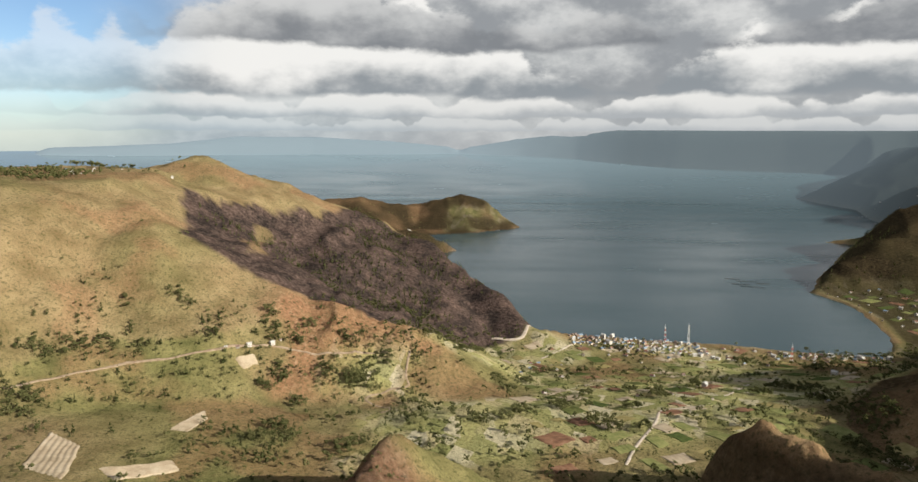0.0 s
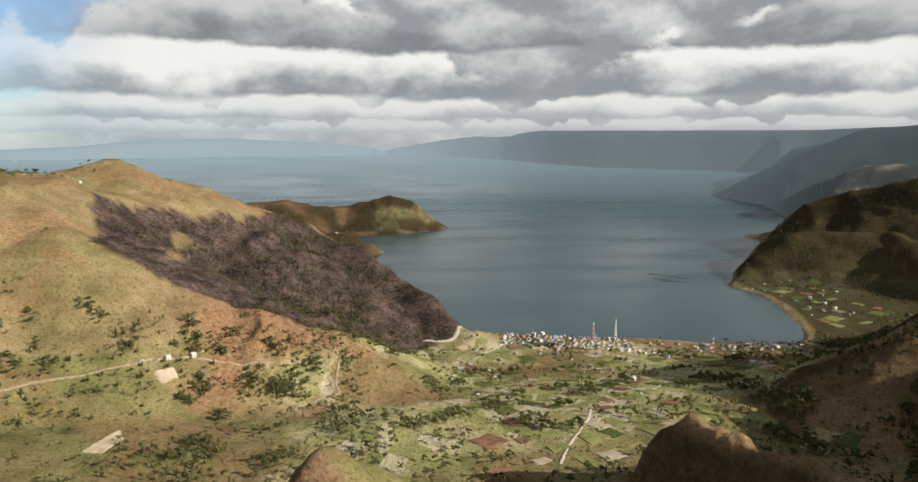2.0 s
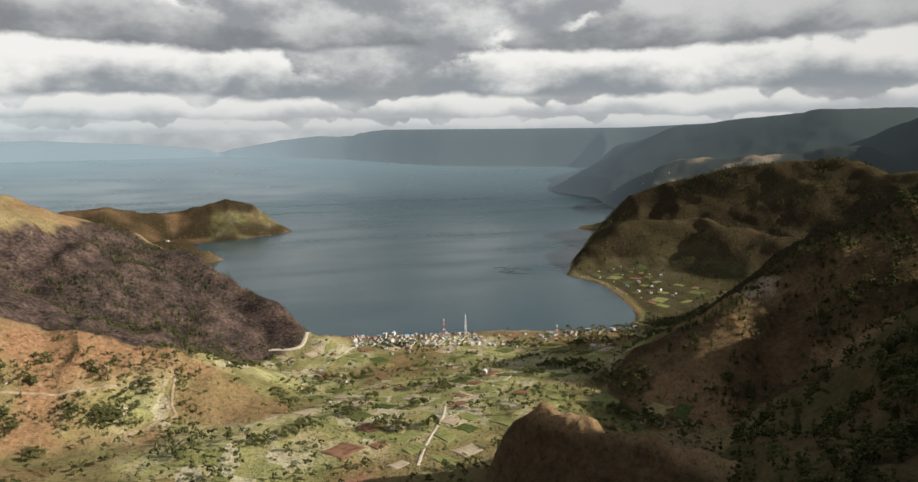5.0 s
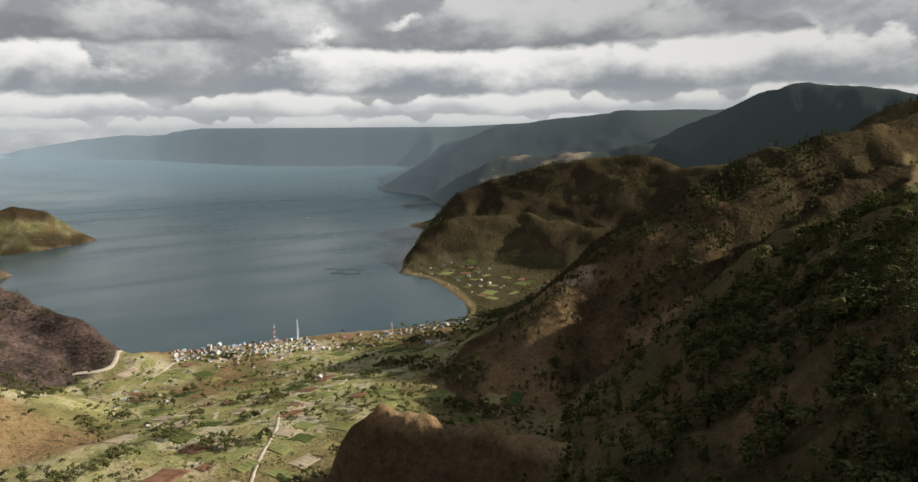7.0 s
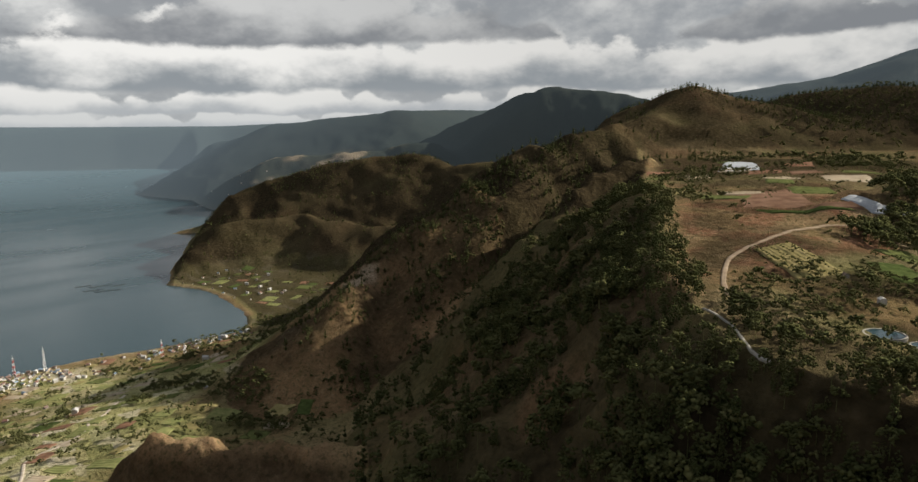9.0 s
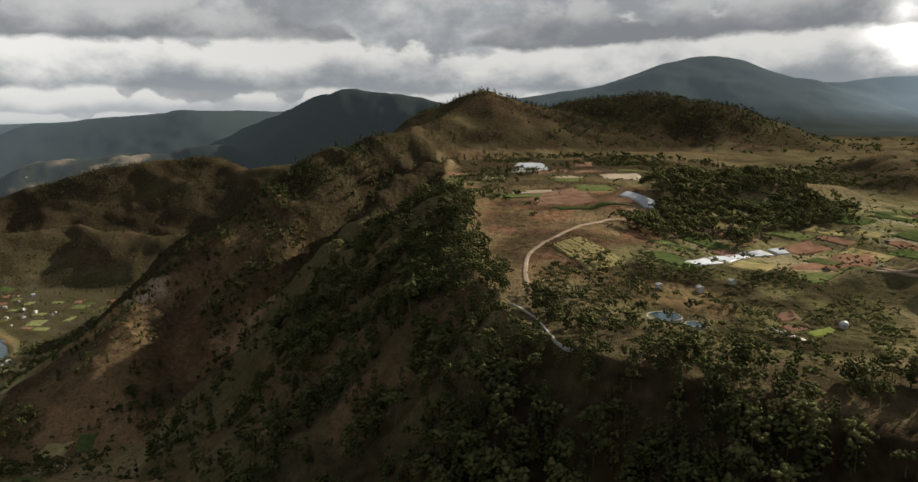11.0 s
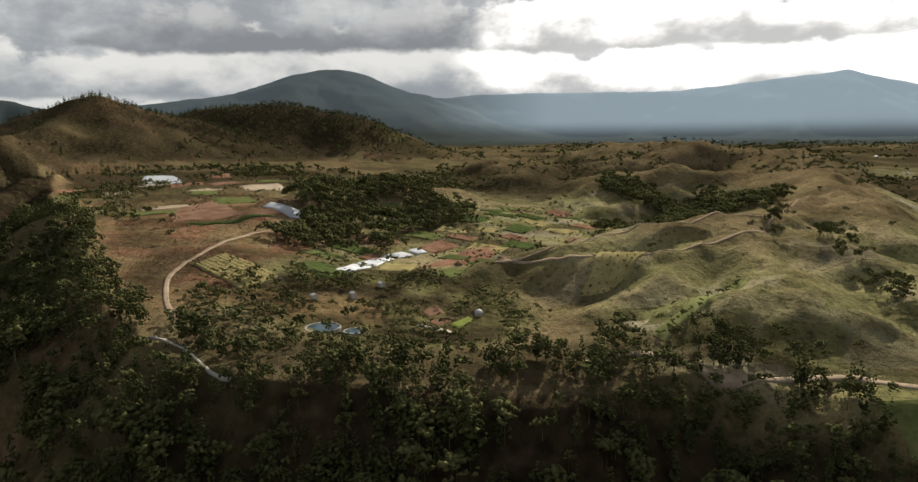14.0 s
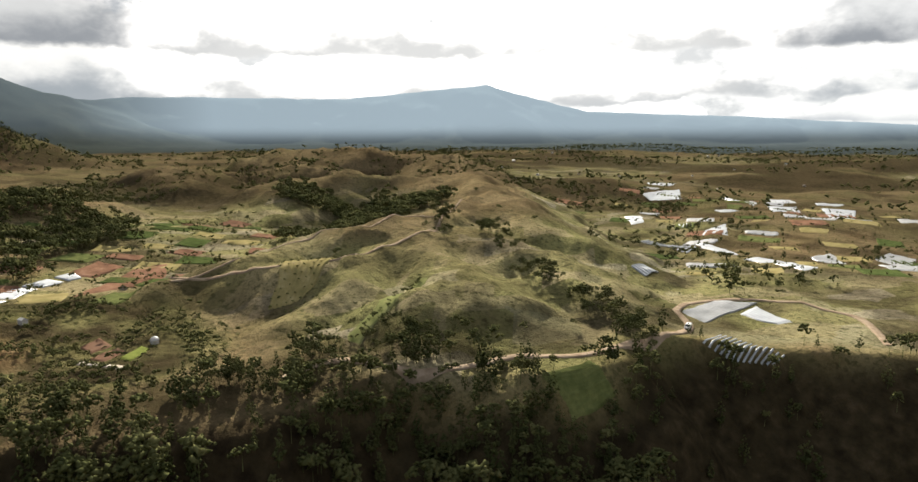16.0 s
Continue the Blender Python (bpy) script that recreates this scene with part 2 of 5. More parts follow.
def land(x, y):
    x, y = np.asarray(x, float), np.asarray(y, float)
    warp = 14 - 12 * sstep(2400, 3600, np.hypot(x, y))
    wx = x + warp * fbm(x, y, 90, 3, 3)
    wy = y + warp * fbm(x, y, 90, 3, 9)
    jag = 6 - 5.5 * sstep(2400, 3300, np.hypot(x, y))
    shore = -poly_dist(x + jag * fbm(x, y, 40, 3, 21), y + jag * fbm(x, y, 40, 3, 22), LAKE)
    base = lake_level(x, y)
    # valley floor, climbing inland from the shore
    inland = np.clip(shore, 0, None)
    floor = 1.5 + 0.02 * np.minimum(inland, 150) + 62 * sstep(870, 480, y - 0.12 * x) + 25 * sstep(480, 100, y) + 20 * sstep(-50, -350, x) * sstep(900, 700, y)
    floor = floor + 3.0 * fbm(x, y, 120, 4, 5) * sstep(20, 140, inland)
    z = floor
    # hillside and plateau behind the valley, to the west
    west = ridge(wx, wy, [(-1270, 150, 245), (-925, 510, 245), (-700, 836, 243), (-655, 935, 244)], 0.5, 0.74, 220, 36)
    dome = ridge(wx, wy, [(-600, 1240, 232), (-473, 1225, 261), (-399, 1272, 226), (-323, 1311, 178), (-247, 1350, 141), (-166, 1320, 124),
                          (-70, 1248, 106), (-4, 1180, 76), (64, 1098, 52), (104, 1020, 34)], 0.62, 0.47, 8, 30)
    spur = ridge(wx, wy, [(-480, 820, 228), (-370, 780, 204), (-314, 757, 158), (-250, 739, 120), (-152, 734, 112), (-85, 715, 92), (-36, 689, 70), (20, 660, 52)],
                 0.5, 0.55, 4, 18)
    for part_z, k in ((west, 34), (dome, 14), (spur, 12)):
        z = smax(z, part_z, k)
    lip = poly_dist(x + 5 * fbm(x, y, 30, 2, 23), y + 5 * fbm(x, y, 30, 2, 24), BURN)
    z = z - 11 * sstep(-4, 26, lip) * sstep(-180, -260, x) * sstep(900, 990, y)
    # mound and knoll in the valley
    z = smax(z, ridge(wx, wy, [(-62, 290, 112), (-45, 335, 124), (-36, 352, 126), (-24, 368, 112)], 0.9, 0.8, 2, 5, 4, 33), 6)
    z = smax(z, ridge(x, y, [(176, 398, 118), (185, 383, 131), (197, 350, 133), (225, 300, 132), (262, 250, 150)], 2.2, 1.9, 2, 5, 6, 31) - 3.5 * (1 - ridged(x, y, 26, 3, 99)), 5)
    # eastern escarpment and the high plateau behind it
    rim = line_side(x + 10 * fbm(x, y, 60, 3, 40), y + 10 * fbm(x, y, 60, 3, 44), RIM)
    top = 229 + 5.0 * fbm(x, y, 170, 3, 61) + 14 * sstep(150, 700, x + 0.6 * y) + 0.014 * np.clip(np.hypot(x, y) - 700, 0, None)
    top = top + hills(x, y) - 10 * sstep(-110, -190, y) * sstep(700, 500, x) + 9 * sstep(10, 110, y) * sstep(270, 380, x)
    gully = ridged(x * 0.8 - y * 0.6, x * 0.2 + y * 0.3, 70, 3, 70)
    fall = -np.minimum(rim, 0)
    scarp = top - 0.80 * fall - 10 * sstep(0, 60, fall) * (1 - gully) * sstep(400, 100, fall)
    scarp = scarp - 0.3 * np.clip(fall - 5, 0, 40) * sstep(120, -60, y)
    z = smax(z, scarp, 10)
    # spur with the scar, down from the cone
    z = smax(z, ridge(wx, wy, [(1350, 420, 330), (1192, 440, 358), (1077, 460, 323), (916, 456, 297), (722, 498, 264), (633, 504, 222), (568, 520, 181),
                               (495, 540, 144), (428, 525, 128), (395, 560, 90), (380, 620, 45)], 0.72, 0.78, 3, 16), 12)
    z = smax(z, ridge(wx, wy, [(1192, 440, 358), (1250, 330, 330), (1320, 200, 290)], 0.42, 0.42, 4, 30) - 0.6 * fall, 20)
    # deep gully between that spur and the escarpment, and the sharp rib beside it
    z = z - 26 * np.exp(-(near_line(x + 8 * fbm(x, y, 40, 2, 71), y, [(470, 385), (560, 398), (640, 408), (740, 425)]) / 26) ** 2)
    z = smax(z, ridge(x, y, [(399, 297, 160), (436, 314, 174), (486, 329, 191), (539, 336, 212), (605, 340, 236), (674, 336, 255), (720, 330, 262)], 0.95, 0.9, 1, 5, 5, 72), 5)
    # dark wooded hill on the plateau
    z = smax(z, ridge(wx, wy, [(1450, 420, 325), (1493, 313, 356), (1509, 200, 365), (1467, 84, 344), (1416, -24, 286)], 0.4, 0.42, 10, 40), 25)
    # dark headland and the hills behind it
    z = smax(z, ridge(wx, wy, [(690, 1300, 8), (740, 1330, 25), (800, 1360, 44), (925, 1400, 90), (1052, 1306, 97), (1052, 1104, 77), (1150, 950, 95)], 0.5, 0.55, 6, 20), 14)
    z = smax(z, ridge(wx, wy, [(1037, 1660, 60), (1205, 1630, 151), (1337, 1522, 201), (1463, 1326, 228), (1455, 1180, 193), (1500, 950, 215), (1600, 750, 260)], 0.55, 0.5, 8, 30), 16)
    z = smax(z, ridge(wx, wy, [(1700, 2500, 60), (1723, 2241, 190), (1869, 1984, 209), (2050, 1780, 240)], 0.45, 0.5, 8, 40), 20)
    z = smax(z, ridge(wx, wy, [(2060, 3640, 60), (2209, 3247, 248), (2312, 2923, 335), (2597, 2382, 388), (3357, 2214, 398), (3900, 2100, 400)], 0.5, 0.5, 60, 60), 30)
    z = smax(z, ridge(wx, wy, [(2300, 1640, 300), (2392, 1495, 433), (2435, 1422, 456), (2502, 1195, 424), (2525, 1015, 386), (2700, 700, 320)], 0.42, 0.9, 10, 40), 25)
    # peninsula
    z = smax(z, ridge(wx, wy, [(-560, 2260, 70), (-344, 2274, 92), (-240, 2300, 66), (-140, 2350, 62), (-40, 2350, 84), (12, 2350, 98), (113, 2310, 50), (190, 2240, 14)], 0.42, 0.45, 2, 14), 8)
    z = smax(z, ridge(wx, wy, [(-300, 1640, 60), (-200, 1780, 48), (-101, 1797, 50), (-30, 1770, 26)], 0.4, 0.5, 6, 15), 10)
    # far shore, far mountains
    z = smax(z, ridge(wx, wy, [(560, 4620, 190), (830, 4560, 310), (1010, 4500, 336), (1700, 4250, 332), (2500, 3800, 330), (3100, 3300, 360)], 0.5, 0.9, 60, 60), 20)
    z = smax(z, ridge(wx, wy, [(-2500, 4200, 220), (-1900, 4480, 245), (-1500, 4640, 292), (-1000, 4780, 288), (-500, 4850, 262), (-100, 4870, 225)], 0.5, 0.5, 0, 40), 10)
    z = smax(z, ridge(wx, wy, [(120, 4860, 225), (420, 4830, 275), (640, 4790, 300), (800, 4700, 290)], 0.4, 0.5, 10, 40), 10)
    z = smax(z, ridge(wx, wy, [(4000, 2400, 330), (4431, 1340, 500), (4560, 520, 600), (4616, 160, 733), (4507, -273, 578), (4300, -800, 420), (4034, -1186, 320)], 0.3, 0.34, 10, 90, 60, 35), 60)
    z = smax(z, ridge(wx, wy, [(4700, -500, 560), (4694, -844, 590), (4258, -2118, 592), (3787, -2861, 687), (3307, -3393, 504), (2500, -4050, 450), (1675, -4412, 385), (500, -4700, 330)], 0.35, 0.5, 0, 50, 60, 36), 40)
    # gullies and small relief
    rough = (sstep(15, 80, z - floor) * sstep(3, -25, rim) + 0.15) * (1 - 0.6 * sstep(-120, -200, x) * sstep(-40, 0, -lip)) * (1 - 0.5 * sstep(600, 800, x) * sstep(800, 950, y))
    far = np.hypot(x, y)
    z = z + rough * (1 - 0.85 * sstep(2500, 3400, far)) * (5.5 * ridged(wx * 1.0, wy * 0.6, 60, 4, 90) - 3.0) + rough * 9 * sstep(900, 2000, far) * sstep(4300, 3000, far) * ridged(wx, wy, 190, 3, 97)
    # banks and the lake's bed
    z = np.where(shore > 0, smin(z, base + 0.8 + 1.25 * shore, 6), base + np.maximum(-25, 0.8 + 0.6 * shore))
    return z


def swale(x, y):
    """Long ridges (high) and hollows (low) that run down from the main ridge of the plateau."""
    return ridged((-0.5 * x + 0.86 * y) * 0.38, 0.86 * x + 0.5 * y, 50, 3, 26)


def hills(x, y):
    """Grassy hills and wooded knobs on the plateau, above its mean height: crests, their fall and how round they are."""
    crests = (
        ([(430, 95, 4), (497, 62, 9), (536, 8, 12), (590, -45, 6)], 0.40, 10, 15),
        ([(338, -170, 31), (346, -146, 27), (324, -116, 21), (341, -101, 18), (324, -59, 13), (325, -24, 6)], 0.36, 2, 7),
        ([(338, -170, 31), (316, -149, 28), (300, -132, 22), (286, -89, 15), (299, -59, 12), (328, -28, 5)], 0.36, 2, 6),
        ([(286, -89, 15), (259, -70, 12), (254, -54, 8), (234, -33, 1)], 0.34, 2, 6),
        ([(300, -132, 22), (251, -111, 15), (224, -86, 11), (216, -77, 7), (210, -66, 2)], 0.30, 3, 10),
        ([(224, -86, 11), (218, -98, 9), (205, -104, 6), (184, -110, 0)], 0.32, 3, 10),
        ([(338, -170, 31), (280, -167, 28), (236, -163, 21), (200, -143, 6), (187, -135, 2)], 0.36, 3, 8),
        ([(338, -170, 31), (383, -216, 34), (439, -277, 40), (564, -356, 38), (836, -493, 28)], 0.34, 4, 10),
        ([(439, -277, 40), (360, -242, 36), (306, -206, 29), (262, -215, 12)], 0.33, 3, 8),
        ([(439, -277, 40), (470, -230, 26), (480, -190, 10)], 0.33, 3, 8),
        ([(564, -356, 36), (648, -271, 26), (667, -199, 14)], 0.30, 5, 14),
        ([(546, -130, 8), (550, -169, 18), (640, -200, 20)], 0.30, 5, 12),
        ([(770, -288, 20), (831, -284, 20), (900, -220, 12)], 0.30, 6, 18),
        ([(767, -469, 30), (850, -400, 36), (1049, -364, 34)], 0.30, 6, 20),
        ([(700, -120, 14), (820, -160, 20), (900, -120, 12)], 0.33, 6, 20),
    )
    h = np.zeros(np.shape(x))
    for i, (crest, fall, wide, soft) in enumerate(crests):
        h = smax(h, ridge(x, y, crest, fall * 1.22, fall * 1.22, 0.4 * wide, 0.7 * soft, 6, 11 + i), 2.5)
    return h + 4 * ridged(x, y, 120, 3, 25) * sstep(480, 800, np.hypot(x, y)) * (0.25 + 0.75 * sstep(2, 10, h)) + 2.2 * swale(x, y) * (0.3 + 0.7 * sstep(0, 6, h)) + 0.8 * ridged(x, y, 22, 2, 27) * sstep(3, 10, h)

# ---------------------------------------------------------------- materials
def material(name, rough=0.9, colour=(0.5, 0.5, 0.5)):
    m = bpy.data.materials.new(name)
    m.use_nodes = True
    b = m.node_tree.nodes["Principled BSDF"]
    b.inputs["Roughness"].default_value = rough
    b.inputs["Base Color"].default_value = (*colour, 1)
    b.inputs["Specular IOR Level"].default_value = 0.25 if rough < 0.8 else 0.0
    return m


def grow(m):
    nt = m.node_tree
    return nt, nt.nodes["Principled BSDF"], nt.nodes.new, nt.links.new


def noise_out(m, scale, detail=4, coord="Object", rough=0.55):
    nt, b, N, L = grow(m)
    tc, n = N("ShaderNodeTexCoord"), N("ShaderNodeTexNoise")
    L(tc.outputs[coord], n.inputs["Vector"])
    n.inputs["Scale"].default_value, n.inputs["Detail"].default_value, n.inputs["Roughness"].default_value = scale, detail, rough
    return n.outputs[0]


def ramp(m, fac, stops):
    nt, b, N, L = grow(m)
    r = N("ShaderNodeValToRGB")
    while len(r.color_ramp.elements) < len(stops):
        r.color_ramp.elements.new(0.5)
    for e, (p, c) in zip(r.color_ramp.elements, stops):
        e.position, e.color = p, (*c, 1)
    L(fac, r.inputs[0])
    return r.outputs[0]


def blend(m, fac, a, b2, kind="MIX"):
    nt, b, N, L = grow(m)
    x = N("ShaderNodeMix")
    x.data_type, x.blend_type = "RGBA", kind
    for s, v in ((x.inputs[0], fac), (x.inputs[6], a), (x.inputs[7], b2)):
        if isinstance(v, (int, float)):
            s.default_value = v
        elif isinstance(v, tuple):
            s.default_value = (*v, 1)
        else:
            L(v, s)
    return x.outputs[2]


def calc(m, op, a, b2=None, clamp=True):
    nt, b, N, L = grow(m)
    x = N("ShaderNodeMath")
    x.operation, x.use_clamp = op, clamp
    for i, v in enumerate((a, b2)):
        if isinstance(v, (int, float)):
            x.inputs[i].default_value = v
        elif v is not None:
            L(v, x.inputs[i])
    return x.outputs[0]


def attr(m, name):
    nt, b, N, L = grow(m)
    a = N("ShaderNodeAttribute")
    a.attribute_name = name
    return a.outputs["Fac"]


def bump(m, height, strength=0.4, distance=0.3):
    nt, b, N, L = grow(m)
    x = N("ShaderNodeBump")
    x.inputs["Strength"].default_value, x.inputs["Distance"].default_value = strength, distance
    L(height, x.inputs["Height"])
    L(x.outputs[0], b.inputs["Normal"])


def varied(name, colours, scale, rough=0.9, bump_by=0.0, coord="Object", detail=4):
    """A surface that wanders between the given colours at one scale and is mottled at a finer one."""
    m = material(name, rough)
    n = noise_out(m, scale, detail, coord)
    stops = [(0.3 + 0.4 * i / max(1, len(colours) - 1), c) for i, c in enumerate(colours)]
    col = ramp(m, n, stops)
    fine = noise_out(m, scale * 7, 3, coord)
    col = blend(m, calc(m, "MULTIPLY", fine, 0.5), col, tuple(0.55 * v for v in colours[0]))
    m.node_tree.links.new(col, m.node_tree.nodes["Principled BSDF"].inputs["Base Color"])
    if bump_by:
        bump(m, fine, 0.6, bump_by)
    return m


def ground_material():
    m = material("hill_ground", 0.95)
    nt, b, N, L = grow(m)
    wide, mid, fine = noise_out(m, 0.006, 5), noise_out(m, 0.035, 6), noise_out(m, 0.22, 5)
    tiny = noise_out(m, 0.9, 5, rough=0.7)
    speck = noise_out(m, 0.32, 3)
    dry = ramp(m, mid, [(0.28, (0.15, 0.102, 0.050)), (0.5, (0.215, 0.155, 0.082)), (0.72, (0.275, 0.205, 0.112))])
    green = ramp(m, mid, [(0.28, (0.085, 0.086, 0.032)), (0.5, (0.15, 0.138, 0.055)), (0.75, (0.22, 0.195, 0.085))])
    col = blend(m, calc(m, "ADD", attr(m, "green"), calc(m, "MULTIPLY", calc(m, "SUBTRACT", wide, 0.5, False), 1.2, False)), dry, green)
    soil = ramp(m, fine, [(0.3, (0.17, 0.075, 0.042)), (0.55, (0.27, 0.135, 0.08)), (0.75, (0.36, 0.215, 0.14))])
    col = blend(m, attr(m, "soil"), col, soil)
    # small fields
    v = N("ShaderNodeTexVoronoi")
    v.distance, v.inputs["Scale"].default_value = "CHEBYCHEV", 0.06
    tc, mp = N("ShaderNodeTexCoord"), N("ShaderNodeMapping")
    L(tc.outputs["Object"], mp.inputs[0])
    mp.inputs["Rotation"].default_value[2] = 0.5
    mp.inputs["Scale"].default_value = (1, 0.6, 0)
    L(mp.outputs[0], v.inputs["Vector"])
    sepc = N("ShaderNodeSeparateColor")
    L(v.outputs["Color"], sepc.inputs[0])
    plot = ramp(m, sepc.outputs[0], [(0.0, (0.19, 0.192, 0.074)), (0.3, (0.32, 0.295, 0.125)), (0.5, (0.40, 0.335, 0.19)), (0.68, (0.24, 0.232, 0.09)),
                                     (0.84, (0.48, 0.42, 0.29)), (1.0, (0.30, 0.285, 0.115))])
    col = blend(m, attr(m, "crop"), col, plot)
    rock = ramp(m, fine, [(0.3, (0.25, 0.17, 0.11)), (0.7, (0.45, 0.35, 0.25))])
    col = blend(m, attr(m, "rock"), col, rock)
    brush = calc(m, "MULTIPLY", calc(m, "SUBTRACT", noise_out(m, 0.075, 6, rough=0.65), 0.53), 5.0)
    col = blend(m, calc(m, "MULTIPLY", brush, 0.45), col, (0.075, 0.07, 0.026))
    scrub = calc(m, "MULTIPLY", calc(m, "SUBTRACT", speck, 0.56), 12.0)
    col = blend(m, calc(m, "MULTIPLY", scrub, 0.60), col, (0.045, 0.05, 0.018))
    tussock = calc(m, "MULTIPLY", calc(m, "SUBTRACT", noise_out(m, 0.55, 3, rough=0.6), 0.57), 11.0)
    col = blend(m, calc(m, "MULTIPLY", tussock, 0.55), col, (0.055, 0.055, 0.022))
    dark = calc(m, "MULTIPLY", calc(m, "SUBTRACT", tiny, 0.42), 1.8)
    col = blend(m, dark, col, (0.05, 0.05, 0.02))
    burnt = blend(m, calc(m, "MULTIPLY", calc(m, "SUBTRACT", mid, 0.4), 3.0), ramp(m, fine, [(0.3, (0.012, 0.010, 0.010)), (0.5, (0.030, 0.023, 0.020)), (0.72, (0.062, 0.046, 0.038))]), ramp(m, fine, [(0.3, (0.048, 0.033, 0.027)), (0.5, (0.092, 0.062, 0.050)), (0.72, (0.16, 0.112, 0.09))]))
    col = blend(m, attr(m, "burn"), col, burnt)
    # woodland floor colour; cover() also lays it on as painted shade
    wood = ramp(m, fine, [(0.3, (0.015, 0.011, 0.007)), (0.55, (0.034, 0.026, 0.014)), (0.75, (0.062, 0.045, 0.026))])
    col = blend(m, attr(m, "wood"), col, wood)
    L(col, b.inputs["Base Color"])
    bump(m, calc(m, "ADD", calc(m, "MULTIPLY", fine, 0.8), calc(m, "MULTIPLY", tiny, 0.3)), 0.9, 2.2)
    return m


def water_material():
    m = material("lake_water", 0.16, (0.022, 0.046, 0.054))
    nt, b, N, L = grow(m)
    b.inputs["Specular IOR Level"].default_value = 0.5
    b.inputs["IOR"].default_value = 1.33
    tc, mp, n = N("ShaderNodeTexCoord"), N("ShaderNodeMapping"), N("ShaderNodeTexNoise")
    L(tc.outputs["Object"], mp.inputs[0])
    mp.inputs["Scale"].default_value = (0.0022, 0.006, 0)
    mp.inputs["Rotation"].default_value[2] = 0.35
    L(mp.outputs[0], n.inputs["Vector"])
    n.inputs["Scale"].default_value, n.inputs["Detail"].default_value = 1.0, 7
    r = N("ShaderNodeMapRange")
    L(n.outputs[0], r.inputs[0])
    r.inputs[1].default_value, r.inputs[2].default_value, r.inputs[3].default_value, r.inputs[4].default_value = 0.36, 0.64, 0.09, 0.28
    L(r.outputs[0], b.inputs["Roughness"])
    w = noise_out(m, 0.35, 5)
    bump(m, w, 0.22, 0.5)
    return m


GROUND = ground_material()
WATER = water_material()
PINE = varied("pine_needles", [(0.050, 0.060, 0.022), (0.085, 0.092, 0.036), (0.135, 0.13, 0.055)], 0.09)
LEAF = varied("broad_leaves", [(0.078, 0.085, 0.033), (0.13, 0.134, 0.053), (0.195, 0.182, 0.078)], 0.07)


def translucent(m, share=0.5):
    """Leaves that pass some of the light that falls on their far side."""
    nt, b, N, L = grow(m)
    t, x = N("ShaderNodeBsdfTranslucent"), N("ShaderNodeMixShader")
    L(b.inputs["Base Color"].links[0].from_socket, t.inputs[0])
    x.inputs[0].default_value = share
    L(b.outputs[0], x.inputs[1])
    L(t.outputs[0], x.inputs[2])
    out = [n for n in nt.nodes if n.type == "OUTPUT_MATERIAL"][0]
    L(x.outputs[0], out.inputs[0])


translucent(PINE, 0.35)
translucent(LEAF, 0.4)
BARK = varied("bark", [(0.06, 0.045, 0.03), (0.12, 0.09, 0.06)], 3.0)

# ---------------------------------------------------------------- the land
def grid_mesh(name, X, Y, Z, mat, attrs=None, closed=False):
    nr, nc = X.shape
    me = bpy.data.meshes.new(name)
    me.vertices.add(nr * nc)
    me.vertices.foreach_set("co", np.stack([X, Y, Z], -1).astype(np.float32).ravel())
    i = np.arange(nr * nc).reshape(nr, nc)
    j = np.concatenate([i, i[:, :1]], 1) if closed else i
    q = np.stack([j[:-1, :-1], j[:-1, 1:], j[1:, 1:], j[1:, :-1]], -1).reshape(-1, 4)[:, ::-1]
    me.loops.add(q.size)
    me.loops.foreach_set("vertex_index", q.ravel().astype(np.int32))
    me.polygons.add(len(q))
    me.polygons.foreach_set("loop_start", (np.arange(len(q)) * 4).astype(np.int32))
    me.polygons.foreach_set("use_smooth", np.ones(len(q), bool))
    for key, val in (attrs or {}).items():
        a = me.attributes.new(key, "FLOAT", "POINT")
        a.data.foreach_set("value", np.clip(val, 0, 1).astype(np.float32).ravel())
    me.update()
    me.validate()
    me.materials.append(mat)
    return me




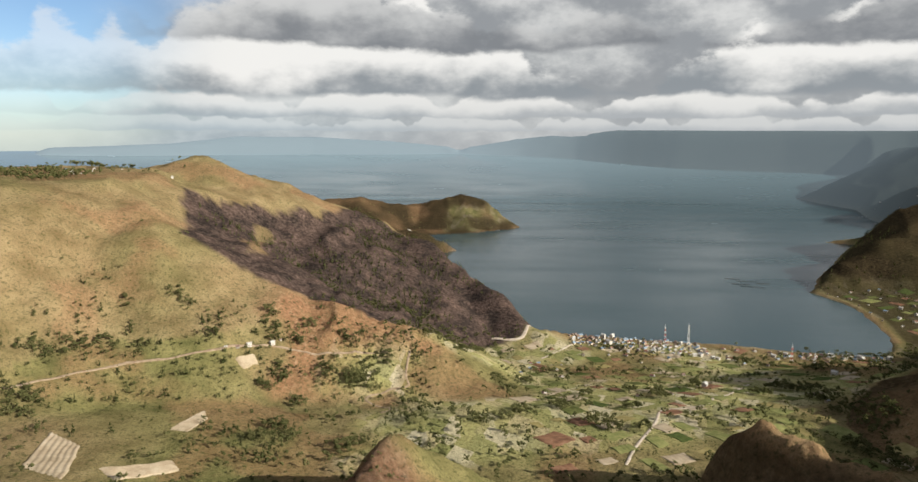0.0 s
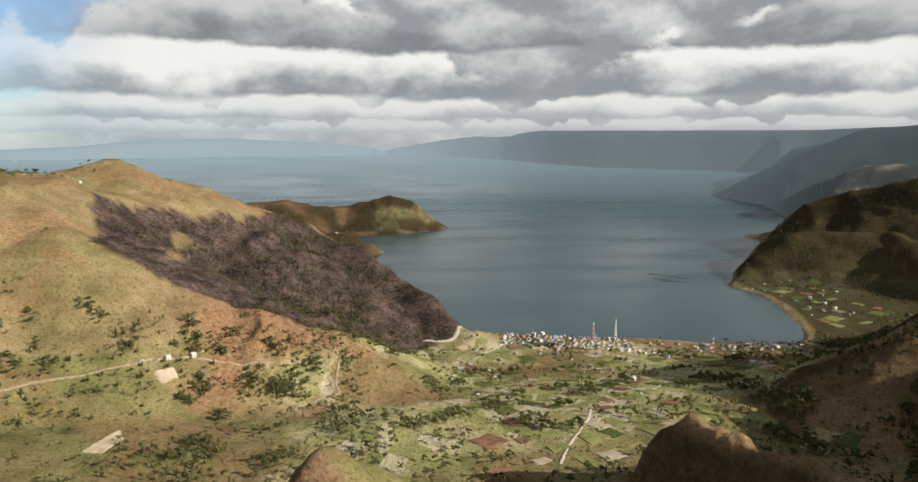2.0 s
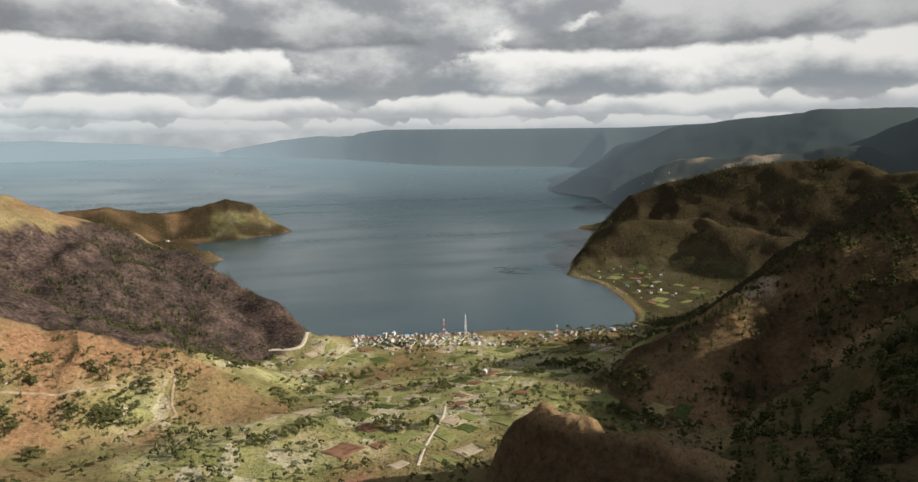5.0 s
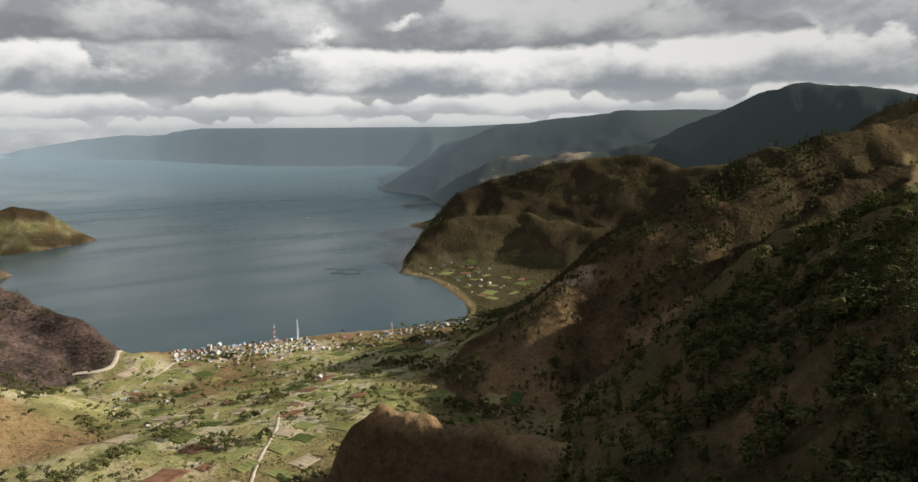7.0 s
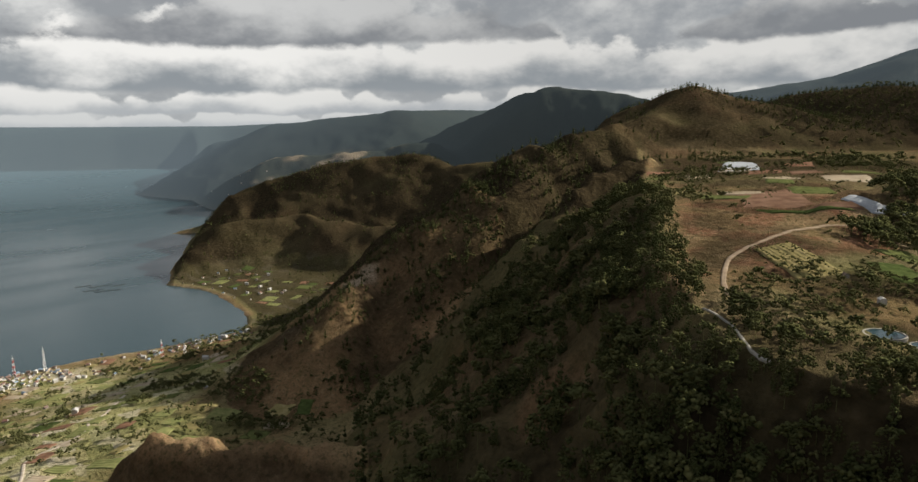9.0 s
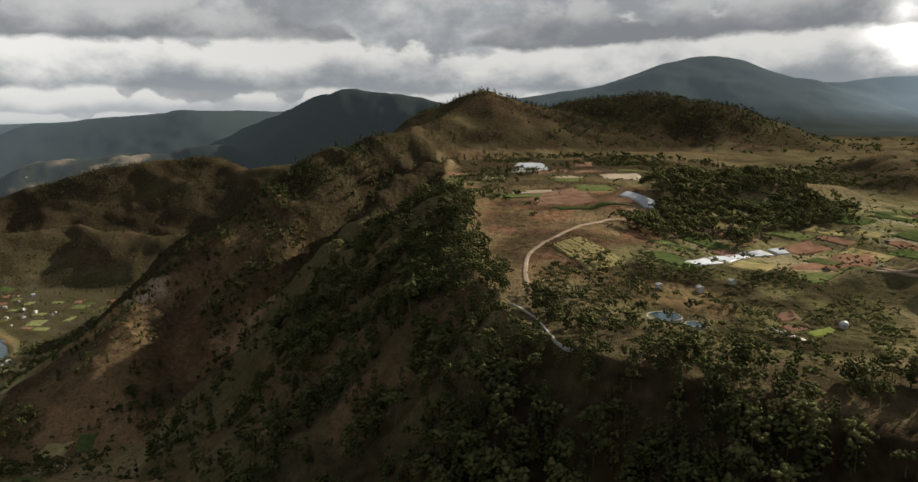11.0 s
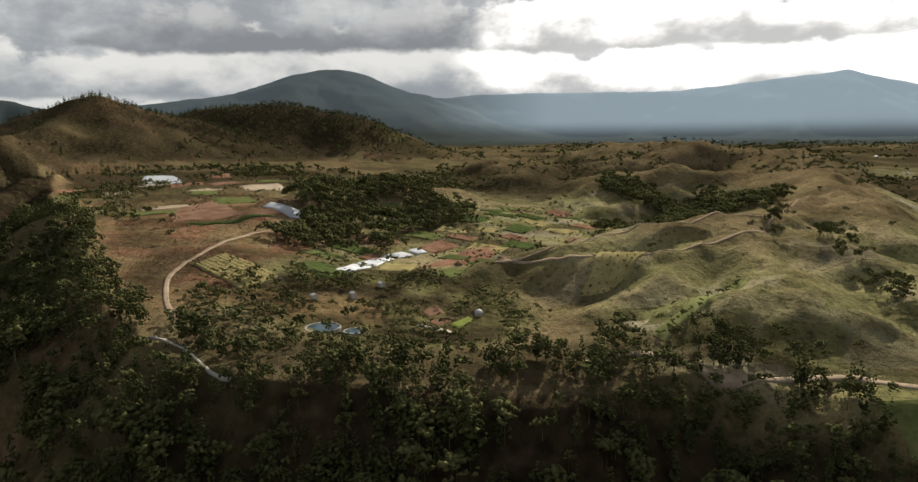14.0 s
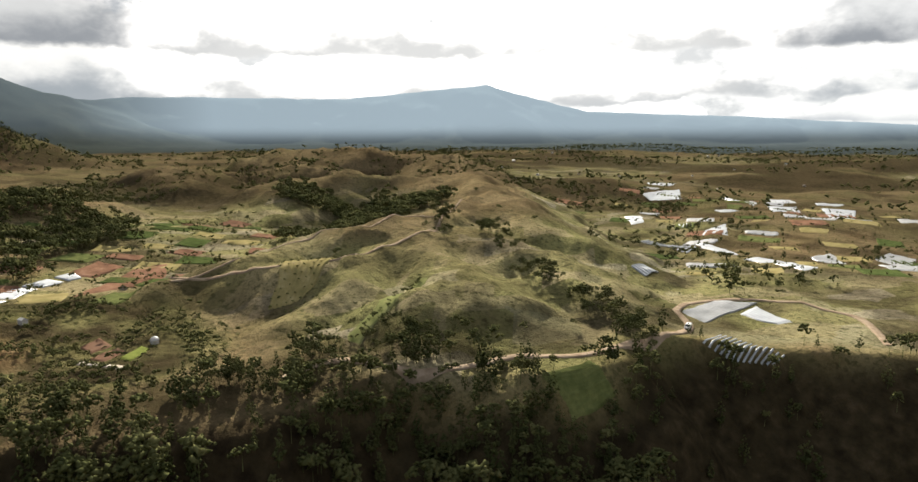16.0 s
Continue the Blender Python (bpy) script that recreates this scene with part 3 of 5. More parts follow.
def cover(x, y, z):
    """What grows or lies where: weights for the ground's surfaces."""
    n = fbm(x, y, 60, 4, 120)
    rim = line_side(x, y, RIM)
    shore = -poly_dist(x, y, LAKE)
    burn = sstep(-3, 5, poly_dist(x + 5 * fbm(x, y, 25, 3, 130), y + 5 * fbm(x, y, 25, 3, 131), BURN))
    patch = sstep(2, 12, poly_dist(x, y, [(-316, 1035), (-300, 1055), (-276, 1010), (-244, 860), (-262, 800), (-286, 880)]) + 9 * fbm(x, y, 22, 3, 133))
    burn = burn * (1 - 0.85 * patch)
    valley = sstep(-130, -40, x + 40 * n) * sstep(430, 480, y + 20 * n - 0.2 * x) * sstep(8, 30, shore) * sstep(95, 70, z) * sstep(760, 640, x)
    bay = sstep(6, 20, shore) * sstep(45, 20, z) * (x > 600)
    crop = np.maximum(valley * sstep(-0.5, 0.25, fbm(x, y, 110, 3, 140)), bay)
    plateau = sstep(2, 20, rim) * sstep(0, 1, x)
    r = np.hypot(x, y)
    n2 = fbm(x, y, 240, 2, 150)
    crop = np.maximum(crop, plateau * sstep(-0.35, 0.15, n2) * 0.85 * sstep(255, 240, z))
    green = 0.40 + 0.5 * fbm(x, y, 150, 3, 160)
    green = green + 0.25 * sstep(140, 60, z) * (x < 300)
    green = np.where(plateau > 0.5, 0.32 + 0.6 * fbm(x, y, 45, 4, 162), green)
    green = green - plateau * np.clip(0.030 * hills(x, y), 0, 0.6)
    green = np.where((x < -150) & (z > 110), 0.12 + 0.45 * fbm(x, y, 110, 4, 161), green)
    soil = sstep(0.15, 0.6, fbm(x, y, 90, 4, 170)) * 0.4 * (1 - 0.8 * plateau)
    soil = np.maximum(soil, sstep(25, -10, np.hypot(x + 110, y - 690) - 80 + 20 * n) * 0.75)
    soil = np.maximum(soil, sstep(20, -10, np.hypot(x + 39, y - 335) - 26 + 12 * n) * 0.8)
    soil = np.maximum(soil, 0.95 * plateau * sstep(15, -15, np.hypot((x - 390) * 0.6, (y - 140) * 1.3) - 85 + 25 * n) * (0.6 + 0.4 * sstep(-0.2, 0.2, fbm(x, y, 18, 3, 172))))
    soil = np.maximum(soil, plateau * sstep(0.1, 0.5, fbm(x, y, 70, 3, 171)) * 0.45 * sstep(-60, 30, y))
    # wood colour: escarpment, eastern hills, parts of the plateau; it also carries painted shade
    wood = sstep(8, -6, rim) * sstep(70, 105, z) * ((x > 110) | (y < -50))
    # southern cliff takes it almost full: its shade painted in over sparse scrub
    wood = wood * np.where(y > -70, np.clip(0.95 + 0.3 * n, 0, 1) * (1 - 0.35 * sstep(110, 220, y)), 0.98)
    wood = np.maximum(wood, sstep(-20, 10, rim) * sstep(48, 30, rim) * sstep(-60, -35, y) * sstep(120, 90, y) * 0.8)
    wood = np.maximum(wood, (0.5 + 0.4 * sstep(-0.3, 0.3, fbm(x, y, 190, 3, 180))) * sstep(520, 640, r) * plateau * (1 - 0.5 * sstep(8, 20, hills(x, y))))
    # plateau grass darkened in patches: cloud shade painted with the wood colour
    wood = np.maximum(wood, np.clip(0.48 + 0.5 * fbm(x, y, 30, 4, 181), 0.25, 0.8) * plateau * (1 - 0.30 * sstep(5, 14, hills(x, y))))
    # eastern hills: woods, with cloud shade painted in by the same dark colour
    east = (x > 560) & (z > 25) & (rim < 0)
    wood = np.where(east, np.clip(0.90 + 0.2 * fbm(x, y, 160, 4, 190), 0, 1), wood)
    spur = sstep(130, 60, np.hypot((x - 480) * 0.6, y - 500)) * (z > 60) * (rim < -20)
    wood = np.where(spur > 0.4, np.clip(0.45 + 0.6 * n, 0.05, 0.85), wood)
    soil = np.where(spur > 0.4, 0.5, soil)
    # sunlit hill beyond the bay: light painted in, woods thinned here, pale rock below
    painted_sun = sstep(420, 250, np.hypot(x - 1800, y - 2150)) * sstep(-0.5, 0.1, n)
    wood = wood * (1 - 0.85 * painted_sun)
    # cloud shade over headland and bay, painted with the dark wood colour
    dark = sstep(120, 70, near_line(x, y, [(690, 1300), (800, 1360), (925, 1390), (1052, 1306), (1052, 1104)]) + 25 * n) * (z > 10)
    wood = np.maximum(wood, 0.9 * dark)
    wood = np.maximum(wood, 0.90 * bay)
    hollow = sstep(0.35, -0.35, swale(x, y)) * plateau
    wood = np.maximum(wood, 0.35 * hollow * sstep(700, 400, r) * sstep(9, 3, hills(x, y)))
    cone = sstep(360, 290, np.hypot(x - 1190, y - 420)) * np.clip(0.9 + 0.3 * n, 0.7, 0.97) * (z > 265)
    wood = np.maximum(wood, cone)
    garden = sstep(70, 45, np.hypot((x - 280) * 0.9, y - 40) + 14 * n) * plateau
    green = np.maximum(green, 1.3 * garden)
    wood, crop = np.maximum(wood * (1 - garden), garden * np.clip(0.72 + 0.5 * fbm(x, y, 16, 3, 197), 0.3, 0.95)), crop * (1 - garden)
    knob = sstep(52, 28, np.hypot((x - 520) * 0.55, y - 20) + 12 * n)
    hill = sstep(300, 230, np.hypot(x - 1420, y - 220))
    wood = np.maximum(wood, np.maximum(knob * 0.4, hill))
    # sunlit spot on the slope, painted as thinner woods and red soil colour
    scrub = sstep(16, 6, np.hypot(x - 222, y - 158) + 6 * n)
    wood, soil = wood * (1 - 0.35 * scrub), np.maximum(soil, 0.5 * scrub)
    # knoll: brown scrub; shaded flank painted dark below a lighter sunlit crest
    knoll = sstep(75, 45, np.hypot(x - 195, (y - 350) * 0.7)) * (rim < -35)
    wood, soil, green = np.where(knoll > 0.1, knoll * np.clip(0.62 - 0.6 * sstep(121, 130, z + 4 * n), 0, 1), wood), np.maximum(soil, 0.35 * knoll), green * (1 - knoll)
    # burnt colour darkens the same painted shade on the flank
    burn = np.maximum(burn, 0.3 * knoll * sstep(128, 120, z))
    crop = crop * (1 - np.clip(soil * 1.3, 0, 1) * plateau)
    # peninsula: brown scrub ground, with cloud shade painted over it in wood colour
    isle = (y > 1640) & (y < 2560) & (x < 260)
    wood = np.where(isle, np.clip(0.85 + 0.4 * fbm(x, y, 70, 3, 195), 0.5, 0.97), wood)
    soil, green = np.where(isle, 0.6, soil), np.where(isle, 0.1, green)
    mound = sstep(34, 14, np.hypot(x + 42, (y - 335) * 0.7) + 5 * n)
    burn = np.maximum(burn, 0.5 * mound)
    rock = sstep(6, 2, shore) * (z < 12) * np.where(x > 560, 0.15, 0.5)
    rock = np.maximum(rock, sstep(34, 14, np.hypot(x + 5, y - 1765)))
    rock = np.maximum(rock, sstep(70, 35, np.hypot(x - 190, y - 2225)) * sstep(-0.4, 0, n))
    rock = np.maximum(rock, sstep(22, 8, np.hypot(x - 495, y - 540) + 8 * n))
    rock = np.maximum(rock, sstep(30, 12, np.hypot((x - 410) * 0.7, y - 545) + 8 * n) * 0.6)
    # rest of the painted sunlight, in the pale rock colour
    rock = np.maximum(rock, painted_sun * 0.8 * sstep(-0.2, 0.25, fbm(x, y, 110, 3, 196)))
    return {"burn": burn, "green": green, "soil": soil, "wood": wood, "crop": crop, "rock": rock}


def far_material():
    """Distant hills: the same ground, bluer with distance, and haze painted on as emission."""
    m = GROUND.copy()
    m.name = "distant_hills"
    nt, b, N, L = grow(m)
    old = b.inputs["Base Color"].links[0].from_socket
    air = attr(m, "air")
    # base darkened, except where the rock weight holds the painted sunlit patch
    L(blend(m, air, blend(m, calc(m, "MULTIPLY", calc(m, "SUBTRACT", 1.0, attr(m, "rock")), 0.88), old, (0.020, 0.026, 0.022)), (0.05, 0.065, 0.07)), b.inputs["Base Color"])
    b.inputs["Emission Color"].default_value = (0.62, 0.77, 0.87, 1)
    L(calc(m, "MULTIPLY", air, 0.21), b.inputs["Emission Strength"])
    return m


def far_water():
    """The lake towards the far shore, its haze painted as a pale emission."""
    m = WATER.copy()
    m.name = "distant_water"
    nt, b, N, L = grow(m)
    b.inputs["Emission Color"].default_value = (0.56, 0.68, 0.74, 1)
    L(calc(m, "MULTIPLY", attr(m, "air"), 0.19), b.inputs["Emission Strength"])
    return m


def build_land():
    az = np.radians(np.concatenate([np.arange(-42, 168, 0.22), np.arange(168, 318, 1.5)]))
    r = np.concatenate([np.linspace(4, 80, 14)[:-1], np.geomspace(80, 4930, 400)])
    cut = int(np.searchsorted(r, 2350))
    R, A = np.meshgrid(r, az, indexing="ij")
    X, Y = 14 + R * np.sin(A), 22 + R * np.cos(A)
    Z = land(X, Y)
    attrs = cover(X, Y, Z)
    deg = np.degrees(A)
    # haze strength by bearing, distance and height, painted onto the far hills
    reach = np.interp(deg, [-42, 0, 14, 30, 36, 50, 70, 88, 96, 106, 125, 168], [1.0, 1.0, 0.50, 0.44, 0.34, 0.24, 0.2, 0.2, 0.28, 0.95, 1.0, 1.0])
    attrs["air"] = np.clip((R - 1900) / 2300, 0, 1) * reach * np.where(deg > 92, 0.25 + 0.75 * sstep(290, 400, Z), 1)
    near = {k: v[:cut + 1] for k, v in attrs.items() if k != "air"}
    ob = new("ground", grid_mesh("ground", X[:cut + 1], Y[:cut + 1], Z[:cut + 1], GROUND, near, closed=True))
    tagged(ob, "dry grassy hills, burnt slope, valley fields and wooded highland", "terrain", kind="structure")
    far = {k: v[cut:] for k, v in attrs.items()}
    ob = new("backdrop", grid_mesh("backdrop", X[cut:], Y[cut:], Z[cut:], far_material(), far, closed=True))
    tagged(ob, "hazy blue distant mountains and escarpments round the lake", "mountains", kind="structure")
    az = np.radians(np.arange(-75, 62, 2.0))
    for name, r in (("water", np.concatenate([[700, 1000], np.linspace(1300, 3150, 8)])), ("backdrop", np.linspace(3150, 4920, 34))):
        R, A = np.meshgrid(r, az, indexing="ij")
        X, Y = 10 + R * np.sin(A), 25 + R * np.cos(A)
        # painted haze glow rises towards the far shore
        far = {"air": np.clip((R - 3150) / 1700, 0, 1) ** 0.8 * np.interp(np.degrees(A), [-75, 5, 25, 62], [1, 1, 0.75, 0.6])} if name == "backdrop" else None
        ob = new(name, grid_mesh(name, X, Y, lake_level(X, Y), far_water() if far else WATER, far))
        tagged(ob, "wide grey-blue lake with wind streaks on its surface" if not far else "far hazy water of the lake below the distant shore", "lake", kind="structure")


build_land()

# ---------------------------------------------------------------- building blocks
rng = np.random.default_rng(7)


def ground_at(x, y):
    return float(land(np.array([x]), np.array([y]))[0])


def mesh_from(name, verts, faces, mat, smooth=False):
    me = bpy.data.meshes.new(name)
    me.from_pydata([tuple(map(float, v)) for v in verts], [], [tuple(map(int, f)) for f in faces])
    me.materials.append(mat)
    if smooth:
        me.polygons.foreach_set("use_smooth", np.ones(len(me.polygons), bool))
    me.update()
    return me


def part(name, me, parent, label=""):
    ob = new(name, me)
    ob.parent = parent
    if label:
        ob["label"] = label
    return ob


def thing(name, label, category, group="", at=None):
    ob = new(name)
    ob.empty_display_size = 0.5
    tagged(ob, label, category, group)
    if at is not None:
        ob.matrix_basis = at
    return ob


def boxes(rows):
    """Vertices and faces of several boxes, each (x0, y0, z0, x1, y1, z1)."""
    vs, fs = [], []
    for x0, y0, z0, x1, y1, z1 in rows:
        n = len(vs)
        vs += [(x0, y0, z0), (x1, y0, z0), (x1, y1, z0), (x0, y1, z0), (x0, y0, z1), (x1, y0, z1), (x1, y1, z1), (x0, y1, z1)]
        fs += [tuple(n + i for i in q) for q in ((0, 3, 2, 1), (4, 5, 6, 7), (0, 1, 5, 4), (1, 2, 6, 5), (2, 3, 7, 6), (3, 0, 4, 7))]
    return vs, fs


def beam(a, b, r, sides=4):
    """A bar from a to b."""
    a, b = Vector(a), Vector(b)
    q = (b - a).to_track_quat("Z", "Y").to_matrix()
    vs = []
    for p, k in ((a, r), (b, r)):
        for i in range(sides):
            w = 2 * math.pi * (i + 0.5) / sides
            vs.append(p + q @ Vector((k * math.cos(w), k * math.sin(w), 0)))
    fs = [(i, (i + 1) % sides, sides + (i + 1) % sides, sides + i) for i in range(sides)]
    fs += [tuple(range(sides))[::-1], tuple(range(sides, 2 * sides))]
    return vs, fs


def join(*pieces):
    vs, fs = [], []
    for v, f in pieces:
        n = len(vs)
        vs += list(v)
        fs += [tuple(n + i for i in q) for q in f]
    return vs, fs


def plain(name, colour, rough=0.85, vary=0.25, scale=0.6):
    dark = tuple(c * (1 - vary) for c in colour)
    return varied(name, [dark, colour, tuple(min(0.9, c * (1 + 0.5 * vary)) for c in colour)], scale, rough)


WALLS = [plain("white_render", (0.50, 0.47, 0.42)), plain("cream_render", (0.55, 0.46, 0.34)), plain("grey_boards", (0.30, 0.27, 0.23))]
ROOFS = [plain("rusty_roof", (0.17, 0.11, 0.085), 0.6), plain("zinc_roof", (0.42, 0.42, 0.42), 0.45), plain("red_roof", (0.20, 0.10, 0.075), 0.6),
         plain("pale_roof", (0.48, 0.46, 0.43), 0.5), plain("blue_roof", (0.20, 0.27, 0.34), 0.5)]
GLASS = material("window_glass", 0.12, (0.03, 0.035, 0.04))
DOORWOOD = plain("door_wood", (0.14, 0.08, 0.045))
DIRT = varied("dirt_track", [(0.20, 0.14, 0.095), (0.29, 0.22, 0.15), (0.37, 0.29, 0.21)], 0.25, 0.95, 0.05)
PALE_ROAD = varied("pale_road", [(0.34, 0.28, 0.21), (0.46, 0.39, 0.31), (0.56, 0.50, 0.42)], 0.3, 0.95, 0.05)
STONE = varied("stone_path", [(0.27, 0.25, 0.21), (0.38, 0.35, 0.30)], 0.6, 0.9)
PLASTIC = varied("plastic_sheet", [(0.26, 0.27, 0.28), (0.42, 0.44, 0.45)], 0.12, 0.5)
PLASTIC_GREY = varied("grey_plastic_mulch", [(0.20, 0.20, 0.19), (0.33, 0.33, 0.32)], 0.15, 0.45)
SOIL = varied("ploughed_soil", [(0.13, 0.07, 0.045), (0.21, 0.115, 0.07), (0.29, 0.17, 0.11)], 0.15, 0.97, 0.15)
RED_SOIL = varied("red_soil", [(0.12, 0.068, 0.044), (0.175, 0.102, 0.066), (0.24, 0.155, 0.105)], 0.12, 0.97, 0.1)
PALE_SOIL = varied("pale_dry_soil", [(0.27, 0.21, 0.14), (0.36, 0.29, 0.20), (0.44, 0.37, 0.27)], 0.12, 0.97, 0.1)
CROP = varied("green_crop", [(0.075, 0.088, 0.03), (0.11, 0.122, 0.042), (0.155, 0.16, 0.06)], 0.3, 0.9, 0.3)
CROP_DARK = varied("dark_crop", [(0.045, 0.062, 0.02), (0.068, 0.088, 0.028), (0.10, 0.118, 0.04)], 0.3, 0.9, 0.3)
CROP_LIGHT = varied("light_crop", [(0.13, 0.14, 0.05), (0.19, 0.195, 0.075), (0.25, 0.24, 0.10)], 0.2, 0.9, 0.2)
CROP_LIME = varied("lime_crop", [(0.11, 0.13, 0.03), (0.15, 0.17, 0.045), (0.19, 0.205, 0.06)], 0.4, 0.9, 0.2)
DRY_PLOT = varied("dry_grass_plot", [(0.17, 0.15, 0.06), (0.26, 0.21, 0.09), (0.33, 0.27, 0.13)], 0.15, 0.95, 0.1)
STEEL_RED = plain("red_painted_steel", (0.50, 0.07, 0.04), 0.5)
STEEL_WHITE = plain("white_painted_steel", (0.75, 0.74, 0.72), 0.5)
PEN_WOOD = plain("wet_pen_frame", (0.075, 0.08, 0.08), 0.6)

# ---------------------------------------------------------------- roads and fields
HILL_ROAD = [(-365, 517), (-333, 556), (-306, 582), (-262, 601), (-230, 618), (-204, 643), (-178, 654), (-133, 662), (-87, 674)]
LOW_ROAD = [(-51, 681), (-53, 650), (-50, 636), (-70, 627), (-88, 611), (-61, 582), (-69, 566)]
STREAM = [(309, 688), (266, 630), (244, 615), (231, 591), (204, 576), (180, 568), (162, 529), (133, 480), (120, 454)]
WHITE_LANE = [(181, 965), (148, 917), (110, 866)]
SHORE_ROAD = [(122, 1051), (92, 950), (48, 952), (-14, 910)]
FORK_ROAD = [(422, 76), (388, 97), (331, 111), (320, 115), (305, 117), (291, 115), (265, 108), (252, 102)]
FOOT_PATH = [(233, 105), (228, 98), (220, 91), (204, 82), (200, 76)]
RIM_ROAD = [(202, -23), (206, -30), (207, -38), (203, -46), (188, -54), (183, -64), (179, -82), (176, -89), (167, -94), (162, -109), (166, -136), (169, -156), (180, -175), (190, -182), (194, -186), (202, -207), (193, -224), (181, -236), (163, -240), (147, -240), (124, -210)]
RIDGE_TRACK = [(330, -24), (299, -59), (286, -89), (298, -130), (316, -149), (336, -168)]
CREST_TRACK = [(326, -22), (324, -59), (341, -101), (326, -116), (346, -146), (338, -168), (383, -216)]
WHITE_PATH = [(257, 21), (251, 16), (244, 11)]
TEMPLE = [(93, 840), (103, 840)]
RESORT = [(-223, 624), (-214, 631), (-206, 641), (-187, 654), (-181, 664)]
TOWERS = [(331, 948), (300, 957), (434, 854), (454, 835)]
PONDS = [(244, 54), (240, 44)]
HUTS = [(292, 44), (309, 32), (284, 59), (268, -3), (307, 74), (337, -26), (352, -8), (995, 292)]
CAR = [(172, -163)]
FARVIL = [(1772, 3925), (1868, 3869), (1706, 3956)]
WHITE_SHEET = [[(441, 99), (448, 92), (452, 53), (435, 82)], [(654, 231), (725, 247), (780, 232), (659, 190)], [(331, 53), (352, 43), (349, 35), (333, 46)], [(353, 43), (375, 30), (373, 22), (351, 34)], [(376, 28), (389, 18), (381, 11), (374, 21)], [(390, 16), (396, 5), (385, 4), (382, 10)]]
BROWN = [[(340, 17), (399, -23), (405, -40), (359, -28)]]
DARKGREEN = [[(413, 136), (427, 110), (433, 84), (410, 129)]]
ORCHARD = [[(321, 114), (334, 101), (309, 73), (289, 87)]]
RED = [[(273, 19), (280, 12), (272, 8), (265, 16)], [(261, 18), (270, 7), (264, 6), (253, 14)], [(425, 117), (442, 90), (436, 82), (421, 111)], [(500, 175), (527, 141), (433, 104), (414, 144)]]
YELLOW = [[(256, 10), (269, 1), (262, 0), (250, 8)]]
ORCHARD2 = [[(273, -43), (305, -65), (301, -93), (273, -61)]]
ROWFIELD = [[(159, -78), (158, -99), (148, -98), (147, -79)]]
WHITEROWS = [[(160, -153), (166, -173), (141, -174), (142, -169)]]
GREYFIELD = [[(193, -188), (198, -219), (184, -231), (181, -184)], [(247, -399), (254, -441), (220, -391), (237, -391)], [(224, -434), (235, -488), (215, -482), (191, -400)]]
PLASTIC_PLOTS = [[(181, -209), (183, -224), (157, -209), (160, -204)], [(672, -760), (662, -821), (645, -789), (644, -730)], [(586, -645), (614, -763), (528, -650), (554, -622)], [(449, -593), (437, -609), (428, -612), (430, -582)], [(487, -759), (460, -771), (427, -724), (442, -699)], [(434, -671), (418, -705), (381, -646), (392, -609)], [(414, -736), (401, -783), (389, -738), (404, -722)], [(398, -716), (362, -726), (308, -595), (320, -589)], [(481, -489), (472, -506), (431, -461), (424, -434)], [(360, -450), (376, -504), (330, -437), (348, -428)], [(408, -476), (394, -481), (382, -461), (388, -453)], [(341, -406), (289, -384), (281, -376), (320, -385)], [(277, -369), (274, -380), (246, -369), (258, -360)], [(253, -362), (246, -369), (214, -343), (212, -324)], [(520, -709), (520, -720), (446, -680), (435, -651)]]
TUNNELS = [[(369, -374), (371, -389), (322, -385), (316, -365)], [(240, -224), (251, -226), (254, -240), (243, -238)]]
TERRACES = [[(-224, 493), (-215, 546), (-205, 526), (-208, 491)], [(-284, 410), (-300, 471), (-268, 453), (-245, 390)], [(-213, 617), (-199, 634), (-192, 625), (-203, 610)], [(-239, 415), (-197, 442), (-187, 427), (-220, 400)]]
PALE = [[(12, 588), (19, 610), (45, 578), (37, 552)], [(149, 471), (173, 490), (185, 467), (162, 434)], [(124, 466), (140, 483), (142, 456), (132, 436)], [(176, 500), (194, 490), (181, 463), (170, 470)], [(209, 766), (237, 763), (222, 697), (194, 691)], [(283, 880), (313, 871), (283, 788), (260, 801)]]


def spline(points, step):
    """Points at even steps along a smooth line through the given ones."""
    p = [Vector((*q[:2], 0)) for q in points]
    p = [2 * p[0] - p[1]] + p + [2 * p[-1] - p[-2]]
    out = []
    for a, b, c, d in zip(p, p[1:], p[2:], p[3:]):
        n = max(1, int((c - b).length / step))
        for i in range(n):
            t = i / n
            out.append(0.5 * ((2 * b) + (c - a) * t + (2 * a - 5 * b + 4 * c - d) * t * t + (3 * b - a - 3 * c + d) * t ** 3))
    return out + [p[-2]]


